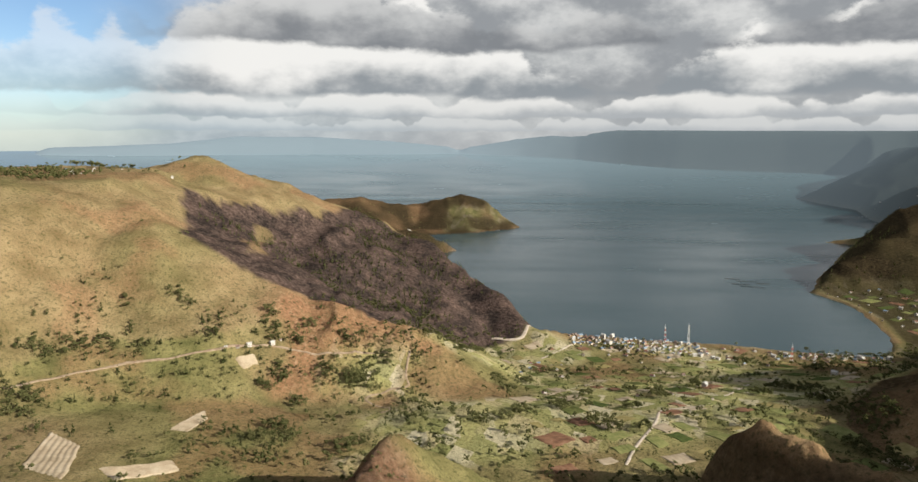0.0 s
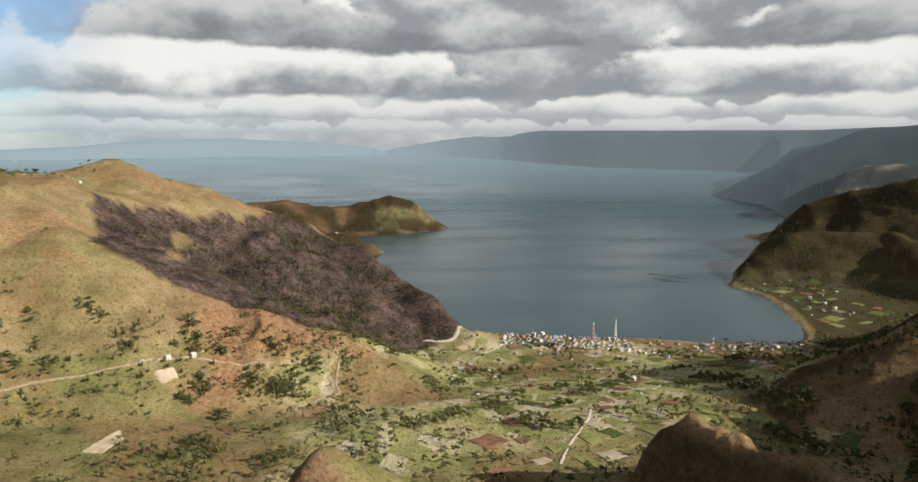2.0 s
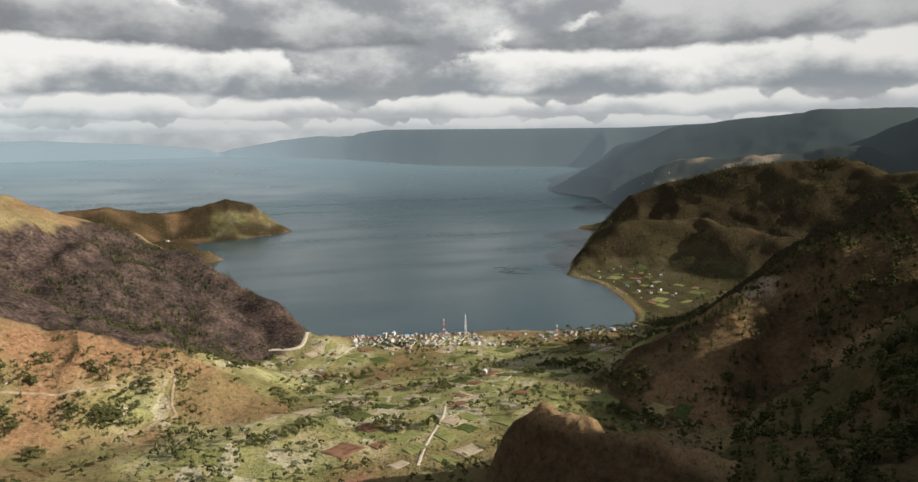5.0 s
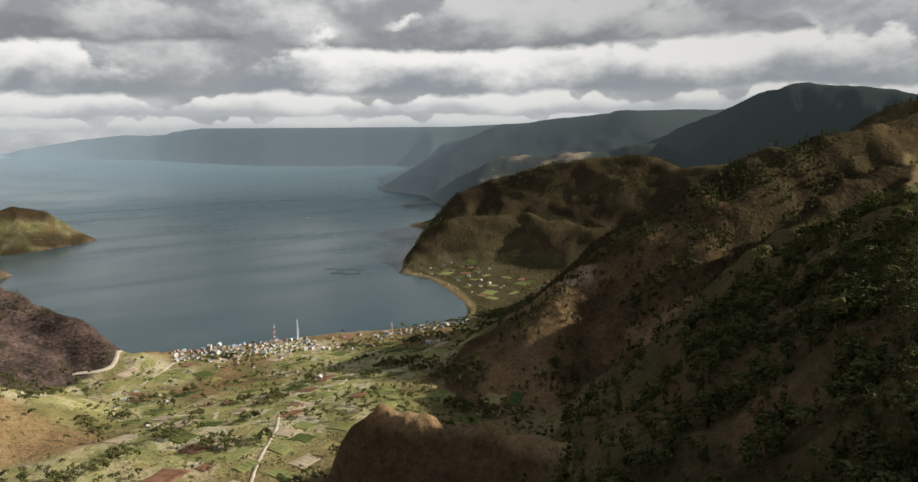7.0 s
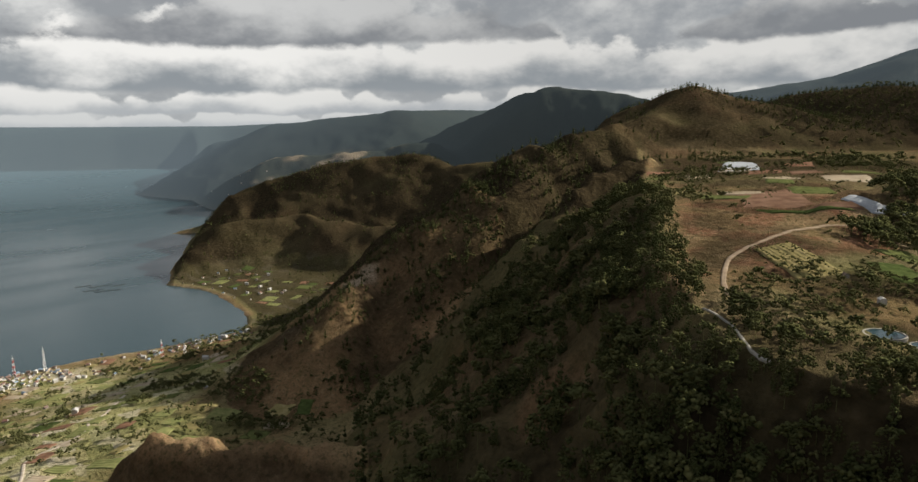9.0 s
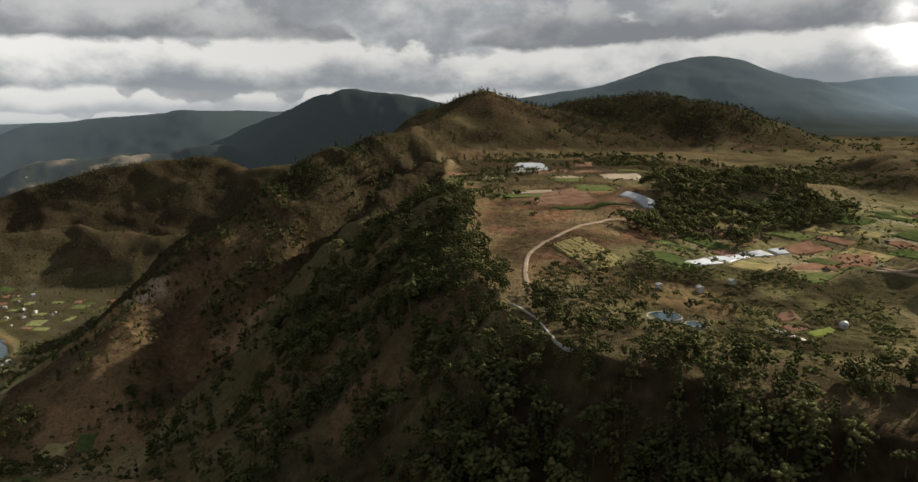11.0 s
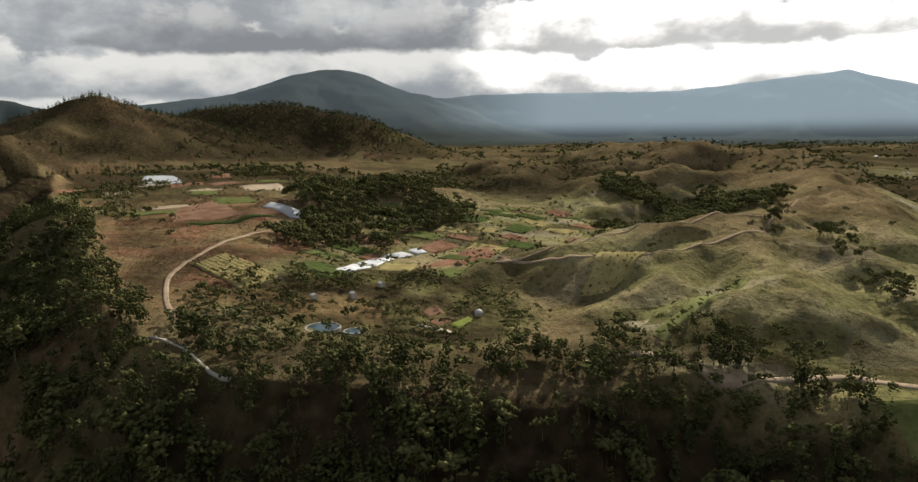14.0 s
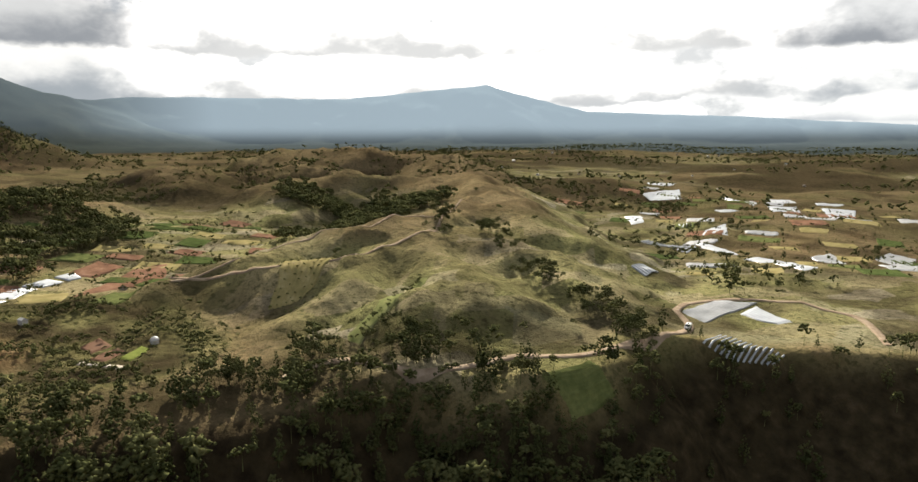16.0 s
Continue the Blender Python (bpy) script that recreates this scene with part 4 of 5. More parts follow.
def road(name, points, width, mat, label, lift=0.3):
    line = spline(points, 2.5)
    X, Y = np.zeros((len(line), 6)), np.zeros((len(line), 6))
    for i, p in enumerate(line):
        d = (line[min(i + 1, len(line) - 1)] - line[max(i - 1, 0)]).normalized()
        w = width * (1 + 0.18 * noise.noise(p * 0.11))
        for j, k in enumerate((-0.62, -0.5, -0.17, 0.17, 0.5, 0.62)):
            X[i, j], Y[i, j] = p.x - d.y * k * w, p.y + d.x * k * w
    Z = land(X, Y)
    Z[:, 1:5] = np.maximum(Z[:, 1:5], Z[:, 2:4].mean(1, keepdims=True)) + lift
    Z[:, 0] -= 0.5
    Z[:, 5] -= 0.5
    ob = new(name, grid_mesh(name, X, Y, Z, mat))
    return tagged(ob, label, "road", kind="structure")


road("road", HILL_ROAD, 1.9, DIRT, "pale dirt road cut along the grassy hillside")
road("road", LOW_ROAD, 1.9, DIRT, "winding pale dirt road down to the valley")
road("road", STREAM, 2.2, PALE_ROAD, "pale winding track along the dry stream bed")
road("road", WHITE_LANE, 2.6, PALE_ROAD, "pale lane from the village into the valley")
road("road", SHORE_ROAD[:3], 5.0, PALE_ROAD, "dirt road round the headland at the foot of the burnt slope")
road("road", FORK_ROAD, 1.9, DIRT, "brown farm track through the red fields on the plateau")
road("footpath", FOOT_PATH, 0.8, STONE, "pale paved footpath along the wooded rim")
road("road", RIM_ROAD, 2.8, DIRT, "curving dirt road along the rim of the escarpment")
road("road", RIDGE_TRACK, 1.4, DIRT, "narrow dirt track over the grassy ridges")
road("road", CREST_TRACK, 1.0, DIRT, "worn footpath along the crest of the grassy ridge")
road("road", WHITE_PATH, 2.4, PALE_ROAD, "short pale path beside the garden plots")


FIELDS = []


def field(points, mat, label, rows=0, lift=0.35, rise=0.35):
    """A plot laid over the ground between four corners, with furrow ridges where it has rows."""
    n = max(10, rows * 4 + 1)
    u, v = np.meshgrid(np.linspace(0, 1, n), np.linspace(0, 1, 12), indexing="ij")
    # order the corners round the middle, so that the plot does not cross itself
    mx, my = sum(q[0] for q in points) / 4, sum(q[1] for q in points) / 4
    (ax, ay), (bx, by), (cx, cy), (dx, dy) = sorted(points, key=lambda q: math.atan2(q[1] - my, q[0] - mx))
    X = (1 - u) * (1 - v) * ax + u * (1 - v) * bx + u * v * cx + (1 - u) * v * dx
    Y = (1 - u) * (1 - v) * ay + u * (1 - v) * by + u * v * cy + (1 - u) * v * dy
    X = X + 0.9 * fbm(X, Y, 9, 2, 300)
    Y = Y + 0.9 * fbm(X, Y, 9, 2, 301)
    edge = (u < 1e-6) | (u > 1 - 1e-6) | (v < 1e-6) | (v > 1 - 1e-6)
    FIELDS.append((X, Y, np.where(edge, -0.6, lift + (rise * np.abs(np.sin(u * math.pi * rows)) if rows else 0)), mat, label))


def lay_fields():
    Z = land(np.concatenate([f[0].ravel() for f in FIELDS]), np.concatenate([f[1].ravel() for f in FIELDS]))
    i = 0
    for X, Y, dz, mat, label in FIELDS:
        z = Z[i:i + X.size].reshape(X.shape) + dz
        i += X.size
        tagged(new("field", grid_mesh("field", X, Y, z, mat)), label, "field", kind="structure")


for q in WHITE_SHEET:
    field(q, PLASTIC, "field under pale plastic sheeting on the plateau", 8, rise=0.12)
for q in PLASTIC_PLOTS:
    field(q, PLASTIC, "bright plastic-covered vegetable field", 6, rise=0.12)
for q in GREYFIELD:
    field(q, PLASTIC_GREY, "field bedded with grey plastic mulch", 12, rise=0.15)
for q in BROWN:
    field(q, SOIL, "freshly ploughed brown field")
for q in DARKGREEN:
    field(q, CROP_DARK, "strip of dark green crop between red fields", 5)
for q in ORCHARD + ORCHARD2:
    field(q, DRY_PLOT, "sloping plot planted in rows", 8)
for q in RED:
    field(q, RED_SOIL, "bare red-brown tilled plot")
field([(246, -101), (251, -97), (217, -47), (210, -50)], CROP_LIGHT, "long pale green strip in the hollow")
for q in YELLOW:
    field(q, CROP_LIME, "small lime-green vegetable plot")
for q in ROWFIELD:
    field(q, CROP, "row crop field at the edge of the cliff", 12)
for q in TERRACES:
    field(q, PALE_SOIL, "dry terraced plot on the hillside", 7, rise=0.8)


def plots(n, spot, turn, kinds, size, where):
    """Small plots of many kinds, set apart from one another."""
    taken = []
    tries = np.array([spot() for _ in range(n * 6)])
    high, dry = land(tries[:, 0], tries[:, 1]), -poly_dist(tries[:, 0], tries[:, 1], LAKE)
    steep = np.abs(land(tries[:, 0] + 6, tries[:, 1]) - high) + np.abs(land(tries[:, 0], tries[:, 1] + 6) - high)
    for x, y in tries[(dry > 25) & (steep < 2.6) & ((high < 92) | ((high > 205) & (hills(tries[:, 0], tries[:, 1]) < 5)))]:
        w, d = rng.uniform(*size), rng.uniform(*size)
        if len(taken) >= n:
            break
        if any((x - a) ** 2 + (y - b) ** 2 < (0.55 * (w + e)) ** 2 for a, b, e in taken) or math.hypot(x - 195, y - 350) < 70:
            continue
        taken.append((x, y, max(w, d)))
        c, s = math.cos(radians(turn + rng.normal(0, 9))), math.sin(radians(turn + rng.normal(0, 9)))
        mat, label, rows = kinds[int(rng.integers(len(kinds)))]
        field([(x + a * w / 2 * c - b * d / 2 * s, y + a * w / 2 * s + b * d / 2 * c) for a, b in ((-1, -1), (1, -1), (1, 1), (-1, 1))], mat, label + where, rows, 0.3, 0.3)
        PLOT_SPOTS.append((x, y, 0.45 * max(w, d)))


PLOT_SPOTS = []


VALLEY_KINDS = [(PALE_SOIL, "pale dry plot", 0), (PALE_SOIL, "pale tilled plot", 5), (CROP, "green vegetable plot", 5), (SOIL, "brown ploughed plot", 4), (CROP_DARK, "dark green crop plot", 5),
                (CROP_LIGHT, "light green bean plot", 4), (DRY_PLOT, "dry grass plot", 0), (DRY_PLOT, "mown dry plot", 0), (CROP_LIGHT, "young green plot", 5)]
plots(170, lambda: (rng.uniform(60, 560), rng.uniform(440, 930)), 28, VALLEY_KINDS, (10, 26), " in the valley")
plots(26, lambda: (rng.uniform(690, 860), rng.uniform(980, 1260)), 20, VALLEY_KINDS[2:6], (12, 30), " by the bay")
plots(60, lambda: (rng.uniform(330, 540), rng.uniform(-130, 60)), -35, [(CROP, "green crop plot", 5), (SOIL, "brown ploughed plot", 4), (CROP_DARK, "dark crop plot", 5), (DRY_PLOT, "dry plot", 0)], (12, 26), " on the plateau")
plots(60, lambda: (rng.uniform(170, 620), rng.uniform(-720, -240)), 30, [(CROP, "green crop plot", 5), (SOIL, "brown ploughed plot", 4), (CROP_DARK, "dark crop plot", 5), (DRY_PLOT, "dry plot", 0), (PLASTIC_GREY, "mulched plot", 5)], (14, 34), " on the plateau")
plots(16, lambda: (rng.uniform(420, 760), rng.uniform(110, 290)), 20, [(RED_SOIL, "bare red plot", 0), (SOIL, "brown ploughed plot", 4), (PALE_SOIL, "pale tilled plot", 4), (CROP, "green crop plot", 5)], (16, 40), " on the high plateau")

lay_fields()


def tunnels(corners, count, half=0.8, tall=0.9):
    """Low plastic tunnels side by side, lying across a plot."""
    (ax, ay), (bx, by), (cx, cy), (dx, dy) = corners
    for i in range(count):
        f = (i + 0.5) / count
        p, q = Vector((ax + (dx - ax) * f, ay + (dy - ay) * f)), Vector((bx + (cx - bx) * f, by + (cy - by) * f))
        side = Vector((-(q - p).y, (q - p).x)).normalized() * half
        vs, fs = [], []
        level = land(np.array([p.lerp(q, k / 8).x for k in range(9)]), np.array([p.lerp(q, k / 8).y for k in range(9)]))
        for k in range(9):
            c = p.lerp(q, k / 8)
            z = level[k]
            for m in range(6):
                w = math.pi * m / 5
                s = c + side * math.cos(w)
                vs.append((s.x, s.y, z - 0.2 + (tall + 0.2) * math.sin(w)))
        for k in range(8):
            fs += [(k * 6 + m, k * 6 + m + 1, k * 6 + m + 7, k * 6 + m + 6) for m in range(5)]
        ob = new("polytunnel", mesh_from("polytunnel", vs, fs, PLASTIC, True))
        tagged(ob, "long low tunnel of white plastic film", "tunnel", "polytunnels on the plateau")


for q, count in zip(TUNNELS, (12, 6)):
    tunnels(q, count, 0.9, 0.8)
tunnels(WHITEROWS[0], 13, 0.42, 0.3)

# ---------------------------------------------------------------- trees
def tufts(centres, sizes, seed, flat=0.7):
    """Many small irregular leaf clumps, eight faces each."""
    r = np.random.default_rng(seed)
    base = np.array([(1, 0, 0), (-1, 0, 0), (0, 1, 0), (0, -1, 0), (0, 0, 1), (0, 0, -1)], float)
    tri = np.array([(0, 2, 4), (2, 1, 4), (1, 3, 4), (3, 0, 4), (2, 0, 5), (1, 2, 5), (3, 1, 5), (0, 3, 5)])
    n = len(centres)
    ang = r.uniform(0, 6.28, n)
    tilt = r.uniform(-0.6, 0.6, (n, 2))
    v = base[None] * (1 + r.uniform(-0.45, 0.5, (n, 6, 1))) + r.uniform(-0.3, 0.3, (n, 6, 3))
    v = v * np.asarray(sizes)[:, None, None]
    v[:, :, 2] = v[:, :, 2] * flat + v[:, :, 0] * tilt[:, :1] + v[:, :, 1] * tilt[:, 1:]
    c, s = np.cos(ang)[:, None], np.sin(ang)[:, None]
    v = np.stack([v[:, :, 0] * c - v[:, :, 1] * s, v[:, :, 0] * s + v[:, :, 1] * c, v[:, :, 2]], -1) + np.asarray(centres)[:, None]
    f = tri[None] + (np.arange(n) * 6)[:, None, None]
    return v.reshape(-1, 3), f.reshape(-1, 3)


def pine_shape(height, n, seed):
    """A tapering, ragged crown of drooping clumps in uneven whorls."""
    r = np.random.default_rng(seed + 5)
    m = n if n > 100 else max(7, 2 * n)
    wide, lean, turn = r.uniform(0.15, 0.23), r.uniform(-0.05, 0.05, 2), r.uniform(0, 6.28)
    h = np.sort(r.random(m)) ** 1.15
    a = np.arange(m) * 2.4 + r.normal(0, 0.5, m)
    reach = wide * (1.05 - h) ** 0.75 * np.clip(0.35 + 4 * h, 0, 1) * (1 + 0.30 * np.sin(2 * a + turn + 7 * h) + 0.25 * np.sin(h * 26 + turn))
    out = reach * np.sqrt(r.uniform(0.12, 1.0, m))
    c = np.stack([out * np.cos(a) + lean[0] * h, out * np.sin(a) + lean[1] * h, 0.20 + 0.78 * h - 0.3 * out], -1) * height
    size = height * (0.034 if n > 100 else 0.30 / math.sqrt(m)) * r.uniform(0.7, 1.35, m) * (1.2 - 0.65 * h)
    return tufts(c, size, seed + 77, 0.85)


def round_shape(height, n, seed):
    """A broad, uneven crown of leafy clumps gathered into a few boughs, with gaps between them."""
    r = np.random.default_rng(seed + 9)
    m = n if n > 100 else max(6, int(1.8 * n))
    count = 9 if n > 100 else 5
    a = np.arange(count) * 2.4 + r.uniform(0, 6.28)
    k = r.uniform(0.16, 0.25) * np.sqrt((np.arange(count) + 0.3) / count) * 1.25
    mid = np.stack([k * np.cos(a), k * np.sin(a), r.uniform(0.42, 0.60, count) + 0.30 * (1 - k / 0.34)], -1)
    pick = r.integers(0, count, m)
    d = r.normal(size=(m, 3))
    d /= np.linalg.norm(d, axis=1, keepdims=True)
    c = (mid[pick] + d * (r.uniform(0.09, 0.16, count)[pick] * r.uniform(0.35, 1.15, m) ** 0.6)[:, None] * np.array([1.15, 1.15, 0.85])) * height
    size = height * (0.036 if n > 100 else 0.35 / math.sqrt(m)) * r.uniform(0.6, 1.4, m)
    return tufts(c, size, seed + 77, 0.8)


def trunk_shape(height, seed, limbs=5):
    r = random.Random(seed)
    pieces, p, rad = [], Vector((0, 0, -0.4)), height * 0.022
    for i in range(5):
        q = Vector((r.uniform(-0.02, 0.02) * height, r.uniform(-0.02, 0.02) * height, height * 0.92 * (i + 1) / 5))
        vs, fs = [], []
        for b, k in ((p, rad * (1 - i * 0.19)), (q, rad * (1 - (i + 1) * 0.19))):
            for j in range(6):
                w = j * math.pi / 3
                vs.append((b.x + k * math.cos(w), b.y + k * math.sin(w), b.z))
        fs = [(j, (j + 1) % 6, 6 + (j + 1) % 6, 6 + j) for j in range(6)]
        pieces.append((vs, fs))
        p = q
    for i in range(limbs):
        h, w = height * r.uniform(0.3, 0.75), r.uniform(0, 6.28)
        pieces.append(beam((0, 0, h), (height * 0.16 * math.cos(w), height * 0.16 * math.sin(w), h + height * 0.06), rad * 0.28, 3))
    return join(*pieces)


def tree_kind(kind, height, n, seed):
    name, label = {"pine": ("pine_tree", "dark green pine tree on the wooded slope"),
                   "broad": ("broadleaf_tree", "rounded broadleaf tree with dense green foliage")}[kind]
    ob = thing(name, label, "tree", "trees along the rim")
    v, f = (pine_shape if kind == "pine" else round_shape)(height, n, seed)
    part("trunk", mesh_from("trunk", *trunk_shape(height, seed), BARK), ob)
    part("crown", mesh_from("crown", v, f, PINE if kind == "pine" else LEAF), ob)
    return ob


def forest(name, label, places, mat, kind, n, seeds=6):
    """A wood of uncounted trees as one mesh. places: rows of x, y, height."""
    if len(places) == 0:
        return
    places = np.asarray(places, float)
    z = land(places[:, 0], places[:, 1])
    shapes = []
    for s in range(seeds):
        v, f = (pine_shape if kind == "pine" else round_shape)(1.0, n, 900 + s)
        tv = np.array([(0.02, 0, -0.1), (-0.01, 0.017, -0.1), (-0.01, -0.017, -0.1), (0, 0, 0.6)])
        tf = np.array([(0, 1, 3), (1, 2, 3), (2, 0, 3)]) + len(v)
        shapes.append((np.concatenate([v, tv]), np.concatenate([f, tf])))
    V, F, count = [], [], 0
    for (x, y, h), zz in zip(places, z):
        v, f = shapes[rng.integers(seeds)]
        a, w = rng.uniform(0, 6.28), rng.uniform(0.85, 1.2)
        c, s = math.cos(a) * w, math.sin(a) * w
        V.append(np.stack([x + h * (v[:, 0] * c - v[:, 1] * s), y + h * (v[:, 0] * s + v[:, 1] * c), zz + h * v[:, 2]], -1))
        F.append(f + count)
        count += len(v)
    V, F = np.concatenate(V), np.concatenate(F)
    me = bpy.data.meshes.new(name)
    me.vertices.add(len(V))
    me.vertices.foreach_set("co", V.astype(np.float32).ravel())
    me.loops.add(F.size)
    me.loops.foreach_set("vertex_index", F.ravel().astype(np.int32))
    me.polygons.add(len(F))
    me.polygons.foreach_set("loop_start", (np.arange(len(F)) * 3).astype(np.int32))
    me.update()
    me.materials.append(mat)
    return tagged(new(name, me), label, "trees", kind="stuff")


ROADS = [HILL_ROAD, LOW_ROAD, STREAM, WHITE_LANE, FORK_ROAD, FOOT_PATH, RIM_ROAD, RIDGE_TRACK, CREST_TRACK, WHITE_PATH]
PLOTS = WHITE_SHEET + PLASTIC_PLOTS + GREYFIELD + BROWN + DARKGREEN + RED + YELLOW + ROWFIELD + WHITEROWS + TUNNELS + TERRACES + PALE


def clear_of(x, y, gap=3.5):
    ok = np.ones(len(x), bool)
    for line in ROADS:
        for (ax, ay), (bx, by) in zip(line, line[1:]):
            dx, dy = bx - ax, by - ay
            t = np.clip(((x - ax) * dx + (y - ay) * dy) / (dx * dx + dy * dy), 0, 1)
            ok &= np.hypot(x - ax - t * dx, y - ay - t * dy) > gap
    for q in PLOTS:
        mx, my = sum(p[0] for p in q) / 4, sum(p[1] for p in q) / 4
        ok &= ~inside(x, y, sorted(q, key=lambda p: math.atan2(p[1] - my, p[0] - mx)))
    for a, b in PONDS + HUTS[:7]:
        ok &= np.hypot(x - a + 2, y - b) > 7.5
    for a, b, r in PLOT_SPOTS:
        ok &= np.hypot(x - a, y - b) > r
    return ok


def scatter(n, x0, x1, y0, y1, weight, h0, h1, gap=3.5):
    x, y = rng.uniform(x0, x1, n), rng.uniform(y0, y1, n)
    w = weight(x, y, land(x, y))
    keep = (rng.random(n) < w) & clear_of(x, y, gap) & (poly_dist(x, y, LAKE) < -4)
    return np.stack([x[keep], y[keep], rng.uniform(h0, h1, keep.sum())], -1)


def rim_of(x, y):
    return line_side(x, y, RIM)


# woods of the escarpment by the camera: the nearest as single trees
def near_slope(x, y, z):
    r = rim_of(x, y)
    n = fbm(x, y, 30, 3, 400)
    side = sstep(-95, -70, y)
    band = sstep(-150, -70, r) * sstep(15 + 12 * side * sstep(120, 80, y), 8 + 5 * side * sstep(120, 80, y), r)
    return band * np.where(y > -85, np.clip(0.40 + 0.9 * n + 0.55 * sstep(-60, -10, r) * sstep(240, 190, y), 0.05, 1), np.clip(0.04 + 0.4 * n, 0.02, 1) + np.clip(0.25 + 0.9 * fbm(x, y, 34, 2, 402), 0.03, 0.9) * sstep(-16, -2, r) * sstep(-130, -105, y)) * (z > 105)


slope = scatter(23000, 90, 520, -230, 330, near_slope, 6, 14.5, 2.6)
slope[:, 2] *= np.where(rim_of(slope[:, 0], slope[:, 1]) > -14, 0.68, 1.0)
far_by = np.hypot(slope[:, 0] - 20, slope[:, 1] - 35)
slope = slope[np.argsort(far_by)]
PINES = [tree_kind("pine", 10.0, 300, s) for s in (1, 2, 3, 4)]
BROADS = [tree_kind("broad", 8.0, 400, s) for s in (11, 12)]
heights = land(slope[:, 0], slope[:, 1])
for i, (x, y, h) in enumerate(slope[:290]):
    proto = PINES[i % 4] if rng.random() < 0.65 else BROADS[i % 2]
    m = pose(x, y, heights[i] - 0.2, 0, 0, rng.uniform(0, 360)) @ Matrix.Diagonal((*[h / 10] * 3, 1))
    ob = proto if i < 4 and proto is PINES[i % 4] and proto.location.length == 0 else copy_thing(proto, m)
    ob.matrix_basis = m
for proto in PINES + BROADS:
    if proto.location.length == 0:
        x, y, h = slope[295 + len(proto.name)]
        proto.matrix_basis = pose(x, y, ground_at(x, y) - 0.2)
rest = slope[330:]
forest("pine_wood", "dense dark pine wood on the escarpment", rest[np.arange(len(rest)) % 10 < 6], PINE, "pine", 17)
forest("mixed_wood", "mixed broadleaf wood on the escarpment", rest[np.arange(len(rest)) % 10 >= 6], LEAF, "broad", 24)

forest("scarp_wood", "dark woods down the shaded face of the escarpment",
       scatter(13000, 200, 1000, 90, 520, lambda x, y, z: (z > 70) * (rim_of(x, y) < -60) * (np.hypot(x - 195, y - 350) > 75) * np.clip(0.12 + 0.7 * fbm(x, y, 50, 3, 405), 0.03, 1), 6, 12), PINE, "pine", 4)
# spur with the scar, and the cone above it
SPUR_LINE = [(1192, 440), (1077, 460), (916, 456), (722, 498), (633, 504), (568, 520), (495, 540), (428, 525)]


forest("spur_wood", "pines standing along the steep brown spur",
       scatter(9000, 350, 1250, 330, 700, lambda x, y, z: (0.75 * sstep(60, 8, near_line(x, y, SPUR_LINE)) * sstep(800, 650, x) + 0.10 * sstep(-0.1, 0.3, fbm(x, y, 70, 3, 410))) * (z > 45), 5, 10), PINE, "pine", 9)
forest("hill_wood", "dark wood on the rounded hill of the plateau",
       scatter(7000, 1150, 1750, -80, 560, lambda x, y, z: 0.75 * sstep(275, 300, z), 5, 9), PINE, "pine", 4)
# plateau
def plateau_trees(x, y, z):
    n = fbm(x, y, 70, 3, 420)
    d = np.hypot(x, y)
    low = sstep(9, 2, hills(x, y))
    return (rim_of(x, y) > 5) * (0.6 * sstep(0.15, 0.45, n) * low + 0.015 + 0.4 * sstep(620, 760, d) * sstep(-0.15, 0.25, n))


forest("plateau_wood", "clumps of broadleaf trees between fields on the plateau",
       scatter(11000, 180, 900, -600, 330, plateau_trees, 4, 9, 4), LEAF, "broad", 14)
forest("plateau_pines", "scattered pines between fields on the plateau",
       scatter(900, 200, 900, -600, 330, plateau_trees, 6, 12, 5), PINE, "pine", 9)
forest("knob_wood", "dense wood on the rounded knob beside the red fields",
       scatter(5200, 330, 640, -110, 130, lambda x, y, z: 0.95 * sstep(46, 30, near_line(x, y, [(395, 50), (450, 47), (500, 40), (536, 8), (480, -5)]) + 12 * fbm(x, y, 30, 2, 421)), 6, 11, 4), LEAF, "broad", 12)
forest("gully_wood", "wood filling the gully below the grassy ridge",
       scatter(9000, 360, 680, -330, -90, lambda x, y, z: 0.9 * sstep(38, 22, near_line(x, y, [(405, -140), (490, -236), (548, -242), (575, -190), (585, -214)]) + 14 * fbm(x, y, 34, 2, 422)), 5, 11, 4), LEAF, "broad", 10)
forest("far_plateau_wood", "dark woods on the far plateau",
       scatter(14000, 300, 2300, -2600, 300, lambda x, y, z: (np.hypot(x, y) > 750) * (rim_of(x, y) > 5) * 0.75 * sstep(-0.1, 0.3, fbm(x, y, 140, 3, 430)), 7, 13, 5), LEAF, "broad", 3)


def plots_edge(x, y, z):
    """Orchard rows and low shrubs on the ridges."""
    return (rim_of(x, y) > 4) * np.clip(0.02 + 0.4 * fbm(x, y, 26, 3, 440) + 0.5 * sstep(0.2, -0.4, swale(x, y)), 0, 1) * sstep(16, 5, hills(x, y))


forest("shrubs", "low green shrubs on the grassy ridges", scatter(6000, 170, 560, -420, 130, plots_edge, 1.0, 2.4, 2.5), LEAF, "broad", 3)

